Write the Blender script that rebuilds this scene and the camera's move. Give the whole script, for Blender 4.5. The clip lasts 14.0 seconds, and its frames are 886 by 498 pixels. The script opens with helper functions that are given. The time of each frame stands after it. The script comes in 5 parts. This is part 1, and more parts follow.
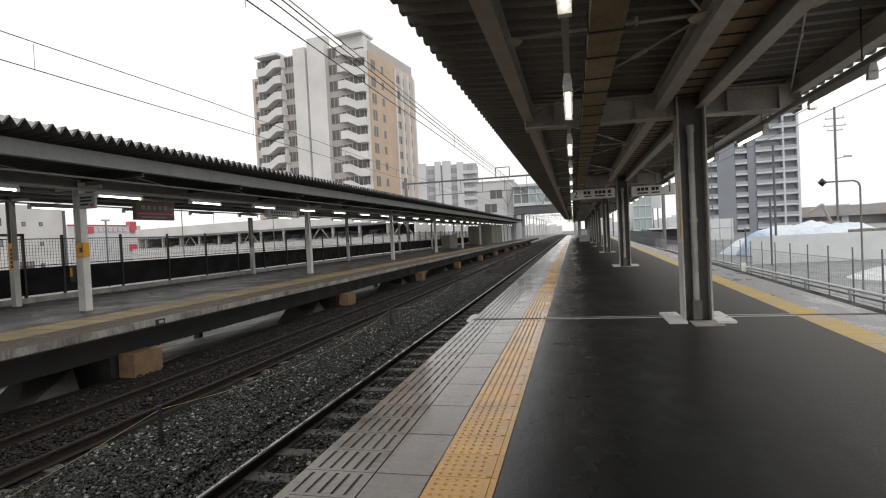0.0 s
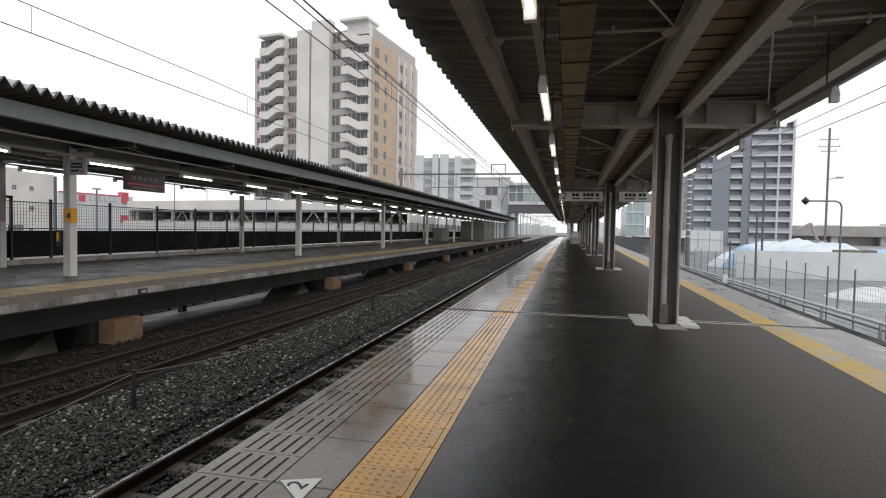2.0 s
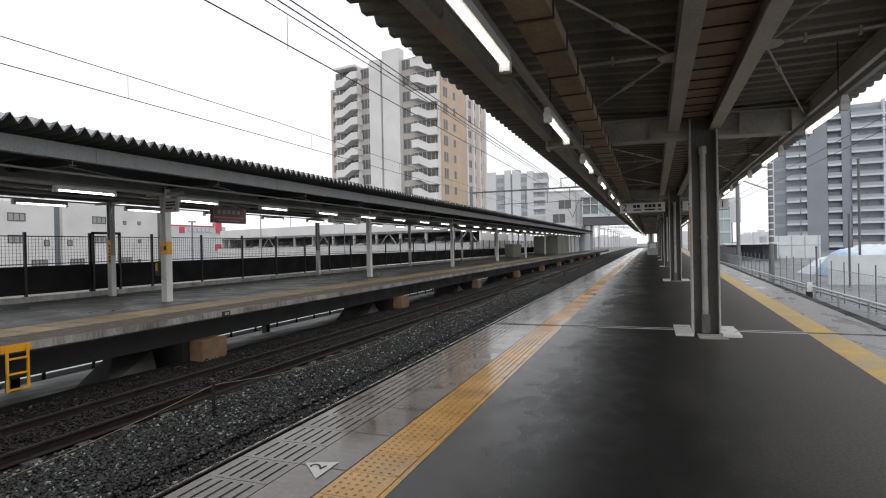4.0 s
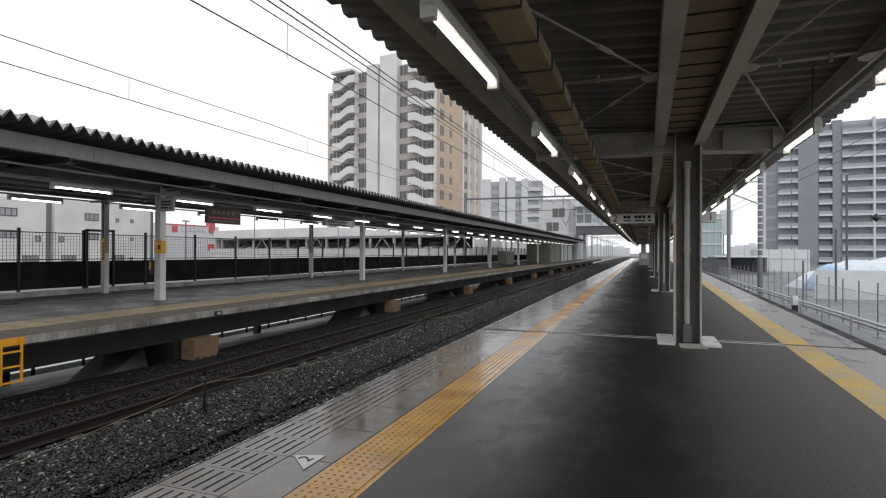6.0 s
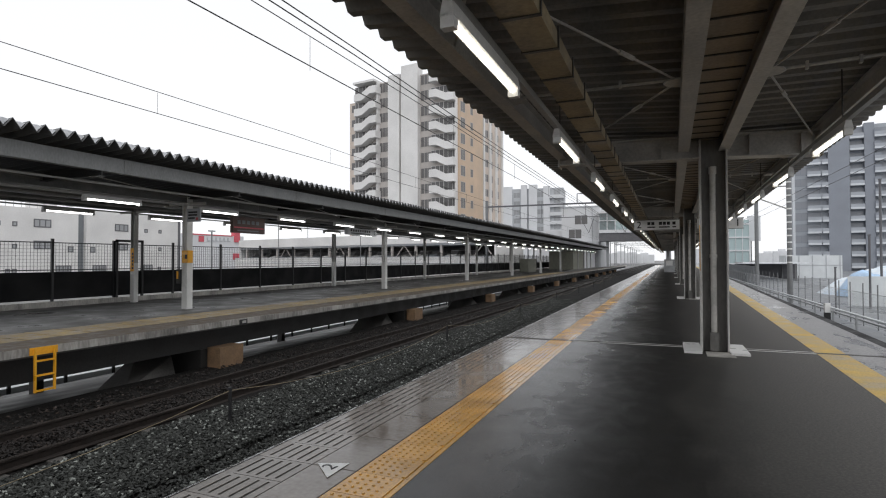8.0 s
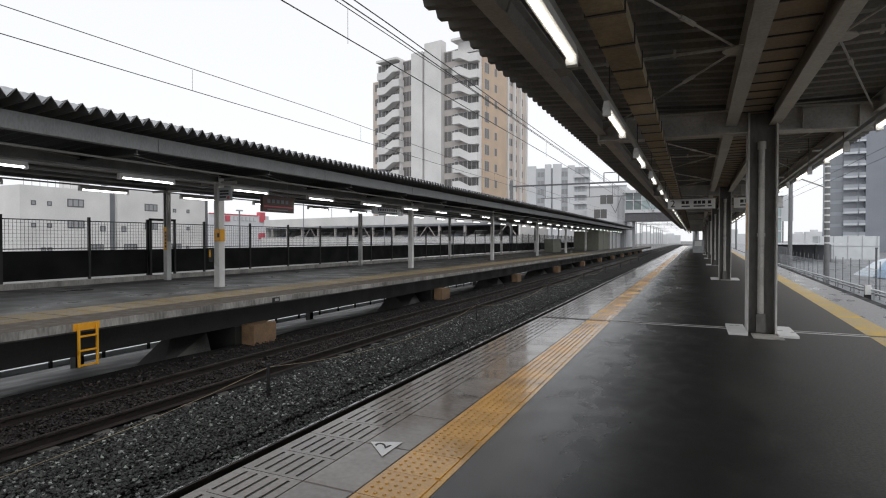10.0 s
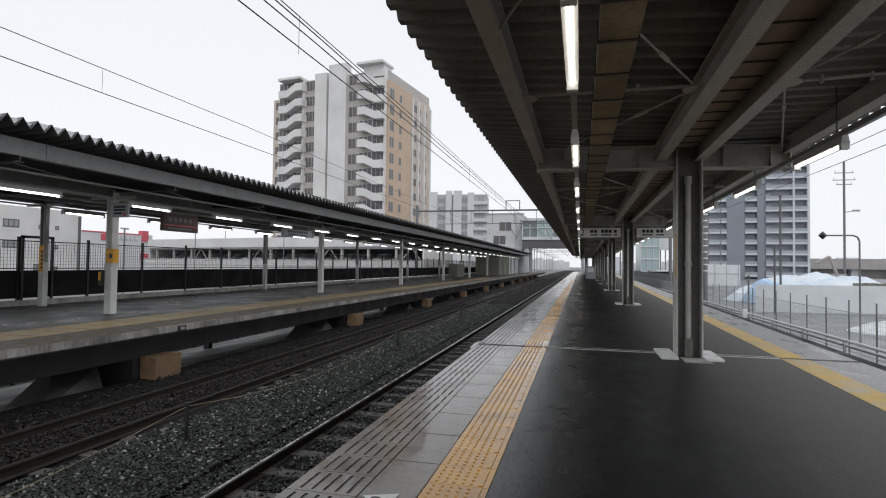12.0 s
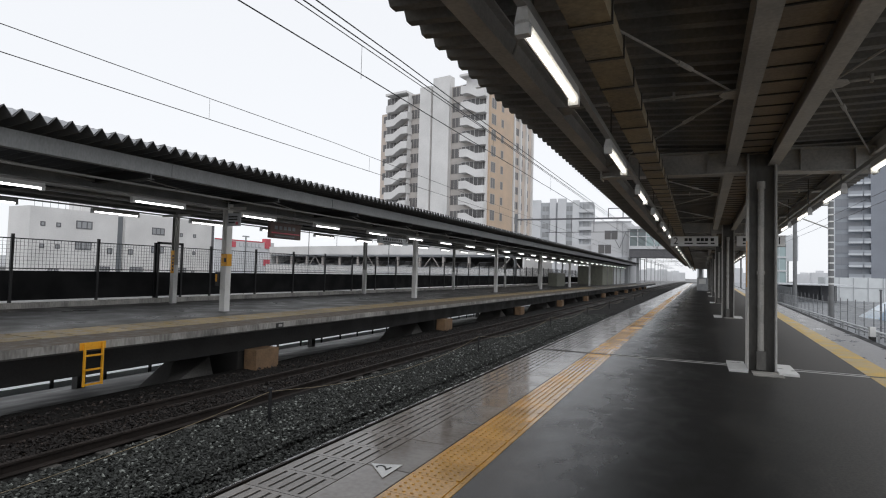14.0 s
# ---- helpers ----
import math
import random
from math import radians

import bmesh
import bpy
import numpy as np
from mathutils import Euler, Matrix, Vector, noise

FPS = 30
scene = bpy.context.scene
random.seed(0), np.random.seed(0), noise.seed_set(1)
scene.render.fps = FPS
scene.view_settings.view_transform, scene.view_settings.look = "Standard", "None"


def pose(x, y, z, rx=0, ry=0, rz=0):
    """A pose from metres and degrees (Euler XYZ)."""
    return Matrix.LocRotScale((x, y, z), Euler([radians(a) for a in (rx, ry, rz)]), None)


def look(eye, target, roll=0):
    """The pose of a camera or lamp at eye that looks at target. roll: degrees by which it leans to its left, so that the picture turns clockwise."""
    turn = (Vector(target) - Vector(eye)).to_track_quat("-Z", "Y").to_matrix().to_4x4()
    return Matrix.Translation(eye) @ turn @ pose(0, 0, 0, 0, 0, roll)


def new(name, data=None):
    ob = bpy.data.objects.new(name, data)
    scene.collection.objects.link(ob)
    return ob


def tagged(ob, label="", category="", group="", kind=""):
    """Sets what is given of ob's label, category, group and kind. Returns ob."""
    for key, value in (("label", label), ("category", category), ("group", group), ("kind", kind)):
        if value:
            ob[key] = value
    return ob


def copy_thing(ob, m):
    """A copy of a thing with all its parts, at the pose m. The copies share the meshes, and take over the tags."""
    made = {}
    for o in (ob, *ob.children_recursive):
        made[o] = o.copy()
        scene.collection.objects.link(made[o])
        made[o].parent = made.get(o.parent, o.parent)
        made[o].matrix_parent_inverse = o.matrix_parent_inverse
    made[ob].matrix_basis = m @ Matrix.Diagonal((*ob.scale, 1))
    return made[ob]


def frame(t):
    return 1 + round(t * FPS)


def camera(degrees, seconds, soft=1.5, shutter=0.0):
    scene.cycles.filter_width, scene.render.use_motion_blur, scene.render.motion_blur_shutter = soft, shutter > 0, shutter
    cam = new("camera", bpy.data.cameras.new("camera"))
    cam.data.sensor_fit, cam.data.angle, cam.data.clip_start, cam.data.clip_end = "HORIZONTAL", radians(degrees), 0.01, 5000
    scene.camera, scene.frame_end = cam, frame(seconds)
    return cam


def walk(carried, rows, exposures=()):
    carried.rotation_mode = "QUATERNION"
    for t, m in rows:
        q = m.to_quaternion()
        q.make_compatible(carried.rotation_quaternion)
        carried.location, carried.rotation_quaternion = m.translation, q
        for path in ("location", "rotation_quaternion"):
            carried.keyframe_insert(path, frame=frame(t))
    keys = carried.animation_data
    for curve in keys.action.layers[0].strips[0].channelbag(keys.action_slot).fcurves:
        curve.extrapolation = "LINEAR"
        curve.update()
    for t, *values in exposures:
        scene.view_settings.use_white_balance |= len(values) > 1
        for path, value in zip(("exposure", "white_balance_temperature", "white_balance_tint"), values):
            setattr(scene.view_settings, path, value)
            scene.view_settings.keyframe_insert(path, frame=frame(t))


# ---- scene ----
cam = camera(78.0, 14.0, soft=1.1)
PATH = [
    (0, (-0.808, 0.743, 1.423), (-1.273, 2.688, 1.377), -2.9),
    (0.5, (-0.8, 0.788, 1.408), (-1.175, 2.752, 1.391), -0.7),
    (1, (-0.836, 0.783, 1.414), (-1.196, 2.75, 1.346), -0.1),
    (1.5, (-0.796, 0.733, 1.42), (-1.236, 2.683, 1.357), -1.3),
    (2, (-0.551, 0.575, 1.368), (-0.99, 2.525, 1.297), 1.1),
    (2.5, (-0.372, 0.441, 1.379), (-0.754, 2.404, 1.361), -1.2),
    (3, (-0.265, 0.241, 1.396), (-0.741, 2.183, 1.352), 0.4),
    (3.5, (-0.026, 0.263, 1.4), (-0.712, 2.141, 1.397), 0.3),
    (4, (0.135, 0.168, 1.412), (-0.572, 2.039, 1.404), -1.2),
    (4.2, (0.158, 0.083, 1.408), (-0.536, 1.959, 1.401), -0.5),
    (6.3, (0.257, -0.014, 1.42), (-0.429, 1.864, 1.431), 0.3),
    (6.5, (0.257, -0.014, 1.42), (-0.438, 1.861, 1.426), 0.6),
    (7, (0.257, -0.015, 1.42), (-0.459, 1.852, 1.432), 0.4),
    (7.5, (0.257, -0.015, 1.42), (-0.49, 1.84, 1.461), 0.1),
    (7.7, (0.257, -0.014, 1.42), (-0.489, 1.841, 1.464), -0.1),
    (9.8, (0.084, -0.079, 1.407), (-0.83, 1.699, 1.361), 0.6),
    (10, (0.001, 0.008, 1.394), (-0.832, 1.826, 1.362), 0.0),
    (10.5, (-0.239, 0.124, 1.436), (-1.024, 1.964, 1.434), -0.1),
    (11, (-0.61, 0.075, 1.409), (-1.145, 2.002, 1.448), -1.4),
    (11.5, (-0.778, 0.123, 1.415), (-1.339, 2.043, 1.423), -1.8),
    (12, (-0.741, 0.063, 1.41), (-1.228, 2.002, 1.468), 0.7),
    (12.5, (-0.5, 0.111, 1.378), (-1.078, 2.025, 1.432), 1.4),
    (13, (-0.243, -0.05, 1.399), (-0.636, 1.909, 1.473), -1.8),
    (13.5, (-0.11, -0.036, 1.425), (-0.568, 1.91, 1.44), 1.2),
    (14, (0.061, -0.133, 1.368), (-0.786, 1.677, 1.45), 1.5),
]
walk(cam, [(t, look(eye, target, roll)) for t, eye, target, roll in PATH], [(0.0, 0.04, 6800, 10), (1.5, 0.04, 6620, 10), (2.6, 0.09, 6520, 10), (3.5, 0.07, 6480, 10), (6.5, 0.0, 6460, 10), (7.5, 0.02, 6450, 10), (10.0, -0.04, 6430, 10), (10.6, -0.04, 6410, 10), (11.5, -0.14, 6380, 10), (12.3, -0.13, 6350, 10), (14.0, -0.11, 6350, 10)])
SKY = 0.10

# ---------- world and light: flat overcast winter sky ----------
world = bpy.data.worlds.new("overcast_sky")
scene.world = world
world.use_nodes = True
wn, wl = world.node_tree.nodes, world.node_tree.links
wn.clear()
w_out = wn.new("ShaderNodeOutputWorld")
w_bg = wn.new("ShaderNodeBackground")
w_hue = wn.new("ShaderNodeHueSaturation")
w_sky = wn.new("ShaderNodeTexSky")
w_sky.sky_type = "NISHITA"
w_sky.sun_disc = False
w_sky.sun_elevation = radians(38)
w_sky.sun_rotation = radians(146)
w_sky.air_density, w_sky.dust_density, w_sky.ozone_density = 1.0, 1.0, 1.0
w_hue.inputs["Saturation"].default_value = 0.25
# thick even cloud over most of the sky's own gradient
w_mix = wn.new("ShaderNodeMix")
w_mix.data_type = "RGBA"
w_mix.inputs[0].default_value = 0.85
w_mix.inputs[7].default_value = (11.0, 11.1, 11.3, 1)
wl.new(w_hue.outputs[0], w_mix.inputs[6])
w_bg.inputs["Strength"].default_value = SKY
wl.new(w_sky.outputs[0], w_hue.inputs["Color"])
wl.new(w_mix.outputs[2], w_bg.inputs["Color"])
wl.new(w_bg.outputs[0], w_out.inputs["Surface"])

sun_data = bpy.data.lights.new("sun", "SUN")
sun_data.energy, sun_data.angle, sun_data.color = 0.6, radians(25), (1.0, 0.97, 0.93)
sun = new("sun", sun_data)
sun.matrix_world = look((20, -30, 40), (0, 0, 0))


# ---------- materials ----------
def mat(name, col, rough=0.6, metal=0.0, var=0.25, scale=3.0, fine=40.0, bump=0.15, col2=None, rough_var=0.15, emit=None, spec=0.5, stretch=(1, 1, 1), piece=0.0):
    """Paint, stone or metal with variation at a coarse and a fine scale."""
    m = bpy.data.materials.new(name)
    m.use_nodes = True
    n, l = m.node_tree.nodes, m.node_tree.links
    b = n["Principled BSDF"]
    tc = n.new("ShaderNodeTexCoord")
    geo = n.new("ShaderNodeNewGeometry")
    mp = n.new("ShaderNodeMapping")
    mp.inputs["Scale"].default_value = stretch
    l.new(geo.outputs["Position"], mp.inputs["Vector"])
    big = n.new("ShaderNodeTexNoise")
    big.inputs["Scale"].default_value, big.inputs["Detail"].default_value = scale, 5
    sm = n.new("ShaderNodeTexNoise")
    sm.inputs["Scale"].default_value, sm.inputs["Detail"].default_value = fine, 3
    l.new(mp.outputs[0], big.inputs["Vector"])
    l.new(mp.outputs[0], sm.inputs["Vector"])
    mixf = n.new("ShaderNodeMath")
    mixf.operation = "MULTIPLY_ADD"
    mixf.inputs[1].default_value = 0.35
    l.new(sm.outputs["Fac"], mixf.inputs[0])
    add = n.new("ShaderNodeMath")
    add.operation = "MULTIPLY"
    add.inputs[1].default_value = 0.65
    l.new(big.outputs["Fac"], add.inputs[0])
    l.new(add.outputs[0], mixf.inputs[2])
    ramp = n.new("ShaderNodeValToRGB")
    c2 = col2 if col2 else tuple(c * (1 - var) for c in col)
    c1 = tuple(min(1, c * (1 + var * 0.6)) for c in col) if not col2 else col
    ramp.color_ramp.elements[0].position, ramp.color_ramp.elements[0].color = 0.36, (*c2, 1)
    ramp.color_ramp.elements[1].position, ramp.color_ramp.elements[1].color = 0.64, (*c1, 1)
    l.new(mixf.outputs[0], ramp.inputs[0])
    out = ramp.outputs[0]
    if piece:
        info = n.new("ShaderNodeObjectInfo")
        mr = n.new("ShaderNodeMapRange")
        mr.inputs[3].default_value, mr.inputs[4].default_value = 1 - piece, 1 + piece
        l.new(info.outputs["Random"], mr.inputs[0])
        hs = n.new("ShaderNodeHueSaturation")
        l.new(mr.outputs[0], hs.inputs["Value"])
        l.new(out, hs.inputs["Color"])
        out = hs.outputs[0]
    l.new(out, b.inputs["Base Color"])
    rr = n.new("ShaderNodeMapRange")
    rr.inputs[1].default_value, rr.inputs[2].default_value = 0.35, 0.65
    rr.inputs[3].default_value, rr.inputs[4].default_value = max(0.02, rough - rough_var), min(1, rough + rough_var)
    l.new(big.outputs["Fac"], rr.inputs[0])
    l.new(rr.outputs[0], b.inputs["Roughness"])
    b.inputs["Metallic"].default_value = metal
    b.inputs["Specular IOR Level"].default_value = spec
    if bump:
        bp = n.new("ShaderNodeBump")
        bp.inputs["Strength"].default_value = bump
        bp.inputs["Distance"].default_value = 0.02
        l.new(sm.outputs["Fac"], bp.inputs["Height"])
        l.new(bp.outputs[0], b.inputs["Normal"])
    if emit:
        b.inputs["Emission Color"].default_value = (*emit[:3], 1)
        b.inputs["Emission Strength"].default_value = emit[3]
    return m


def glass(name, col, rough=0.08):
    m = bpy.data.materials.new(name)
    m.use_nodes = True
    b = m.node_tree.nodes["Principled BSDF"]
    b.inputs["Base Color"].default_value = (*col, 1)
    b.inputs["Roughness"].default_value = rough
    b.inputs["Specular IOR Level"].default_value = 0.8
    return m



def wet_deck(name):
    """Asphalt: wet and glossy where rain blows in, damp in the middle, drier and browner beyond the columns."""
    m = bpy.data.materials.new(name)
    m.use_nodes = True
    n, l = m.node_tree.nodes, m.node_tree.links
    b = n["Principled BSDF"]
    geo = n.new("ShaderNodeNewGeometry")
    sep = n.new("ShaderNodeSeparateXYZ")
    l.new(geo.outputs["Position"], sep.inputs[0])

    def noise_of(scale, detail, stretch=(1, 1, 1), distort=0.0):
        mp = n.new("ShaderNodeMapping")
        mp.inputs["Scale"].default_value = stretch
        l.new(geo.outputs["Position"], mp.inputs["Vector"])
        t = n.new("ShaderNodeTexNoise")
        t.inputs["Scale"].default_value, t.inputs["Detail"].default_value = scale, detail
        t.inputs["Distortion"].default_value = distort
        l.new(mp.outputs[0], t.inputs["Vector"])
        return t.outputs["Fac"]

    def madd(a, k, c):
        t = n.new("ShaderNodeMath")
        t.operation = "MULTIPLY_ADD"
        l.new(a, t.inputs[0])
        t.inputs[1].default_value = k
        if isinstance(c, float):
            t.inputs[2].default_value = c
        else:
            l.new(c, t.inputs[2])
        return t.outputs[0]

    def ramp_of(fac, stops):
        r = n.new("ShaderNodeValToRGB")
        e = r.color_ramp.elements
        while len(e) < len(stops):
            e.new(0.5)
        for k, (p, c) in zip(e, stops):
            k.position, k.color = p, (*c, 1)
        l.new(fac, r.inputs[0])
        return r.outputs[0]

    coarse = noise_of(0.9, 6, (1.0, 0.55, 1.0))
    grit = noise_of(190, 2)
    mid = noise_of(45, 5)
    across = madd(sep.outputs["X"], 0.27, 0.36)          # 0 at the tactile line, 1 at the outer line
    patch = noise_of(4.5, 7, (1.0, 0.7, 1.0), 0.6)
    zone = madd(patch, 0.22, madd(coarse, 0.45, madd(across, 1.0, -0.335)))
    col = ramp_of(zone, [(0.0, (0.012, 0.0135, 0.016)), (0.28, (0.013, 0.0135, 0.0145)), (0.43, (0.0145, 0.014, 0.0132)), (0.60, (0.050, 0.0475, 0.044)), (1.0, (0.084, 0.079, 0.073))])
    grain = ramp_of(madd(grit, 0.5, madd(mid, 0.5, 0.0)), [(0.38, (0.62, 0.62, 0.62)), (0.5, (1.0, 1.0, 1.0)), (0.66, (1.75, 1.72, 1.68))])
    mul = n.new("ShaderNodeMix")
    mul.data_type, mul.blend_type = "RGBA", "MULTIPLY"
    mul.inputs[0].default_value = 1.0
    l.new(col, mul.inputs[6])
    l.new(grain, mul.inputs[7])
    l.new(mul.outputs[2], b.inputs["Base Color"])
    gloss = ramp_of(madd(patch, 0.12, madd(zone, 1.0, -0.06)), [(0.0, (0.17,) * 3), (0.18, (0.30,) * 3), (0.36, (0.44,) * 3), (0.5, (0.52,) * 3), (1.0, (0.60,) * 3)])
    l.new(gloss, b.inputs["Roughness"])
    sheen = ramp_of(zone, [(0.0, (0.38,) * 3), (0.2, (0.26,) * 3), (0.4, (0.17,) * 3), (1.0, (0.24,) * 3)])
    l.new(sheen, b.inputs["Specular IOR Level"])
    bp = n.new("ShaderNodeBump")
    bp.inputs["Strength"].default_value, bp.inputs["Distance"].default_value = 0.14, 0.01
    l.new(grit, bp.inputs["Height"])
    l.new(bp.outputs[0], b.inputs["Normal"])
    return m


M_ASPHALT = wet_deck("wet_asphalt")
M_ASPHALT_FAR = mat("worn_asphalt", (0.050, 0.048, 0.046), 0.42, var=0.45, scale=1.0, fine=60, bump=0.15)
M_SLAB = mat("wet_concrete_slab", (0.212, 0.187, 0.166), 0.12, col2=(0.108, 0.086, 0.069), scale=2.4, fine=26, bump=0.008, rough_var=0.08, piece=0.12)
M_GROOVE = mat("groove_dirt", (0.045, 0.042, 0.04), 0.6, var=0.3)
M_YELLOW = mat("yellow_tactile", (0.61, 0.30, 0.023), 0.12, var=0.40, scale=1.6, fine=50, bump=0.01, rough_var=0.09, piece=0.10)
M_YELLOW_WORN = mat("worn_yellow_paint", (0.37, 0.275, 0.125), 0.5, var=0.5, scale=4, fine=30, col2=(0.12, 0.097, 0.07), piece=0.25)
M_YELLOW_SIDE = mat("dull_yellow_tactile", (0.54, 0.36, 0.075), 0.45, var=0.45, scale=2.6, fine=40, piece=0.04)
M_CONC = mat("platform_concrete", (0.40, 0.385, 0.36), 0.6, var=0.5, scale=2.4, fine=30, bump=0.2, stretch=(1, 1, 0.3), piece=0.15)
M_CONC_DARK = mat("dark_mottled_concrete", (0.10, 0.095, 0.09), 0.7, var=0.5, scale=1.5, fine=25, bump=0.25)
M_EDGE_WORN = mat("worn_brown_mortar", (0.115, 0.088, 0.062), 0.6, scale=5, fine=40, bump=0.2, col2=(0.04, 0.034, 0.028))
M_EDGE_FACE = mat("streaked_edge_concrete", (0.37, 0.355, 0.33), 0.6, scale=1.8, fine=22, bump=0.2, col2=(0.10, 0.093, 0.085), stretch=(1, 1, 0.25), piece=0.22)
M_STEEL = mat("grey_steel_paint", (0.34, 0.335, 0.32), 0.45, var=0.25, scale=2.0, fine=40, bump=0.05)
M_STEEL_LIGHT = mat("white_steel_paint", (0.66, 0.655, 0.64), 0.4, var=0.15, scale=1.6, fine=40, bump=0.05)
M_BEAM = mat("canopy_beam_paint", (0.50, 0.48, 0.445), 0.5, var=0.3, scale=1.5, fine=30, bump=0.06)
M_ROOF = mat("dark_roof_sheet", (0.20, 0.192, 0.178), 0.5, var=0.35, scale=1.2, fine=30, bump=0.05)
# far canopy sheet and beams: darker copies, underside shade put into the colour
M_ROOF_TOP = mat("shaded_roof_sheet", (0.085, 0.086, 0.087), 0.5, var=0.4, scale=1.2, fine=30, bump=0.1)
M_ROOF_FAR = mat("shaded_far_cross_beam", (0.05, 0.05, 0.049), 0.55, var=0.35, scale=1.2, fine=30, bump=0.05)
M_FASCIA = mat("weathered_grey_fascia", (0.235, 0.24, 0.24), 0.5, var=0.3, scale=1.4, fine=30, bump=0.05, stretch=(1, 1, 0.4))
M_FAR_BEAM = mat("shaded_far_beam_paint", (0.21, 0.21, 0.20), 0.55, var=0.35, scale=1.5, fine=30, bump=0.06)
M_DUCT = mat("tan_wrapped_tray", (0.28, 0.225, 0.14), 0.6, var=0.45, scale=3, fine=30, bump=0.15)
M_SOFFIT = mat("brown_gutter_soffit", (0.34, 0.275, 0.205), 0.6, var=0.35, scale=2, fine=30)
M_GIRDER = mat("underdeck_black", (0.022, 0.021, 0.02), 0.6, var=0.4, scale=1.5, fine=20)
M_SIDE = mat("slushy_side_strip", (0.34, 0.33, 0.335), 0.36, var=0.45, scale=2.0, fine=22, bump=0.12, col2=(0.07, 0.067, 0.066), stretch=(1.6, 0.6, 1))
M_BALLAST_SIDE = mat("dark_side_ballast", (0.12, 0.12, 0.122), 0.6, var=0.6, scale=8, fine=30, bump=1.0)
M_STRAP = mat("dark_strap", (0.05, 0.045, 0.04), 0.6)
M_BLACK = mat("black_panel", (0.007, 0.007, 0.008), 0.7, spec=0.3, var=0.4, scale=1.5)
M_BLACK_METAL = mat("black_fence_paint", (0.02, 0.02, 0.022), 0.45)
M_RAIL_TOP = mat("polished_rail", (0.55, 0.55, 0.56), 0.25, 1.0, var=0.15)
M_RUST = mat("rusty_rail", (0.022, 0.0155, 0.0125), 0.7, var=0.45, scale=6, fine=60)
M_SLEEPER = mat("weathered_sleeper", (0.085, 0.079, 0.072), 0.7, var=0.45, scale=4, fine=50, piece=0.2)
M_BALLAST = mat("ballast_bed", (0.015, 0.0142, 0.0135), 0.85, spec=0.12, var=0.6, scale=9, fine=40, bump=1.0)
M_GROUND = mat("wet_ground", (0.16, 0.16, 0.16), 0.55, var=0.35, scale=0.4, fine=12, bump=0.3)
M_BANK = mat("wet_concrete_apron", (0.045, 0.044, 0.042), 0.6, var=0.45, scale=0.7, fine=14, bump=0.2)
M_SNOW_TARP = mat("snow_on_tarpaulin", (0.80, 0.82, 0.84), 0.65, scale=0.55, fine=4, bump=0.3, col2=(0.55, 0.67, 0.79))
M_SNOW = mat("old_snow", (0.72, 0.74, 0.77), 0.7, var=0.2, scale=2, fine=20, bump=0.3)
M_WHITE = mat("white_enamel", (0.78, 0.78, 0.77), 0.4, var=0.08)
M_TUBE = mat("lit_tube", (0.9, 0.9, 0.88), 0.4, var=0.02, emit=(1.0, 0.94, 0.82, 4.0))
M_TUBE_FAR = mat("lit_tube_cool", (0.9, 0.9, 0.88), 0.4, var=0.02, emit=(1.0, 0.98, 0.94, 5.0))
M_INK = mat("black_ink", (0.02, 0.02, 0.02), 0.5, var=0.1)
# red dulled a little for the haze over the store
M_RED = mat("red_sheet", (0.60, 0.10, 0.13), 0.5, var=0.15)
M_BROWN = mat("brown_block", (0.20, 0.125, 0.07), 0.7, var=0.4, scale=3, fine=25)
M_LADDER = mat("orange_yellow_paint", (0.75, 0.36, 0.02), 0.4, var=0.15)
# web holds grime plus painted shade; flanges paled for the light on them
M_WEB = mat("dirty_shaded_web", (0.15, 0.145, 0.135), 0.5, var=0.35, scale=2.5, fine=30, stretch=(1, 1, 0.3))
M_FLANGE = mat("lit_flange_paint", (0.56, 0.55, 0.53), 0.42, var=0.28, scale=2.0, fine=40, bump=0.05, stretch=(1, 1, 0.3))
M_PIPE = mat("pale_downpipe", (0.50, 0.485, 0.455), 0.35, var=0.2)
M_WIRE = mat("dark_wire", (0.05, 0.05, 0.052), 0.5)


# ---------- mesh helpers ----------
def box(bm, x0, x1, y0, y1, z0, z1):
    vs = [bm.verts.new((x, y, z)) for z in (z0, z1) for y in (y0, y1) for x in (x0, x1)]
    for f in ((0, 2, 3, 1), (4, 5, 7, 6), (0, 1, 5, 4), (2, 6, 7, 3), (0, 4, 6, 2), (1, 3, 7, 5)):
        bm.faces.new([vs[i] for i in f])


def bar(bm, a, b, r, sides=6):
    """A round or square bar between two points."""
    a, b = Vector(a), Vector(b)
    d = (b - a).normalized()
    u = d.orthogonal().normalized()
    v = d.cross(u)
    rings = []
    for p in (a, b):
        rings.append([bm.verts.new(p + r * (math.cos(t) * u + math.sin(t) * v)) for t in (2 * math.pi * (i + 0.5) / sides for i in range(sides))])
    for i in range(sides):
        j = (i + 1) % sides
        bm.faces.new((rings[0][i], rings[0][j], rings[1][j], rings[1][i]))
    bm.faces.new(rings[0][::-1])
    bm.faces.new(rings[1])


def prism(bm, pts, axis, a0, a1):
    """A closed outline pushed along an axis; pts are the other two coordinates in axis order."""
    def place(p, a):
        return {"x": (a, p[0], p[1]), "y": (p[0], a, p[1]), "z": (p[0], p[1], a)}[axis]
    r0 = [bm.verts.new(place(p, a0)) for p in pts]
    r1 = [bm.verts.new(place(p, a1)) for p in pts]
    k = len(pts)
    for i in range(k):
        bm.faces.new((r0[i], r0[(i + 1) % k], r1[(i + 1) % k], r1[i]))
    bm.faces.new(r0[::-1])
    bm.faces.new(r1)


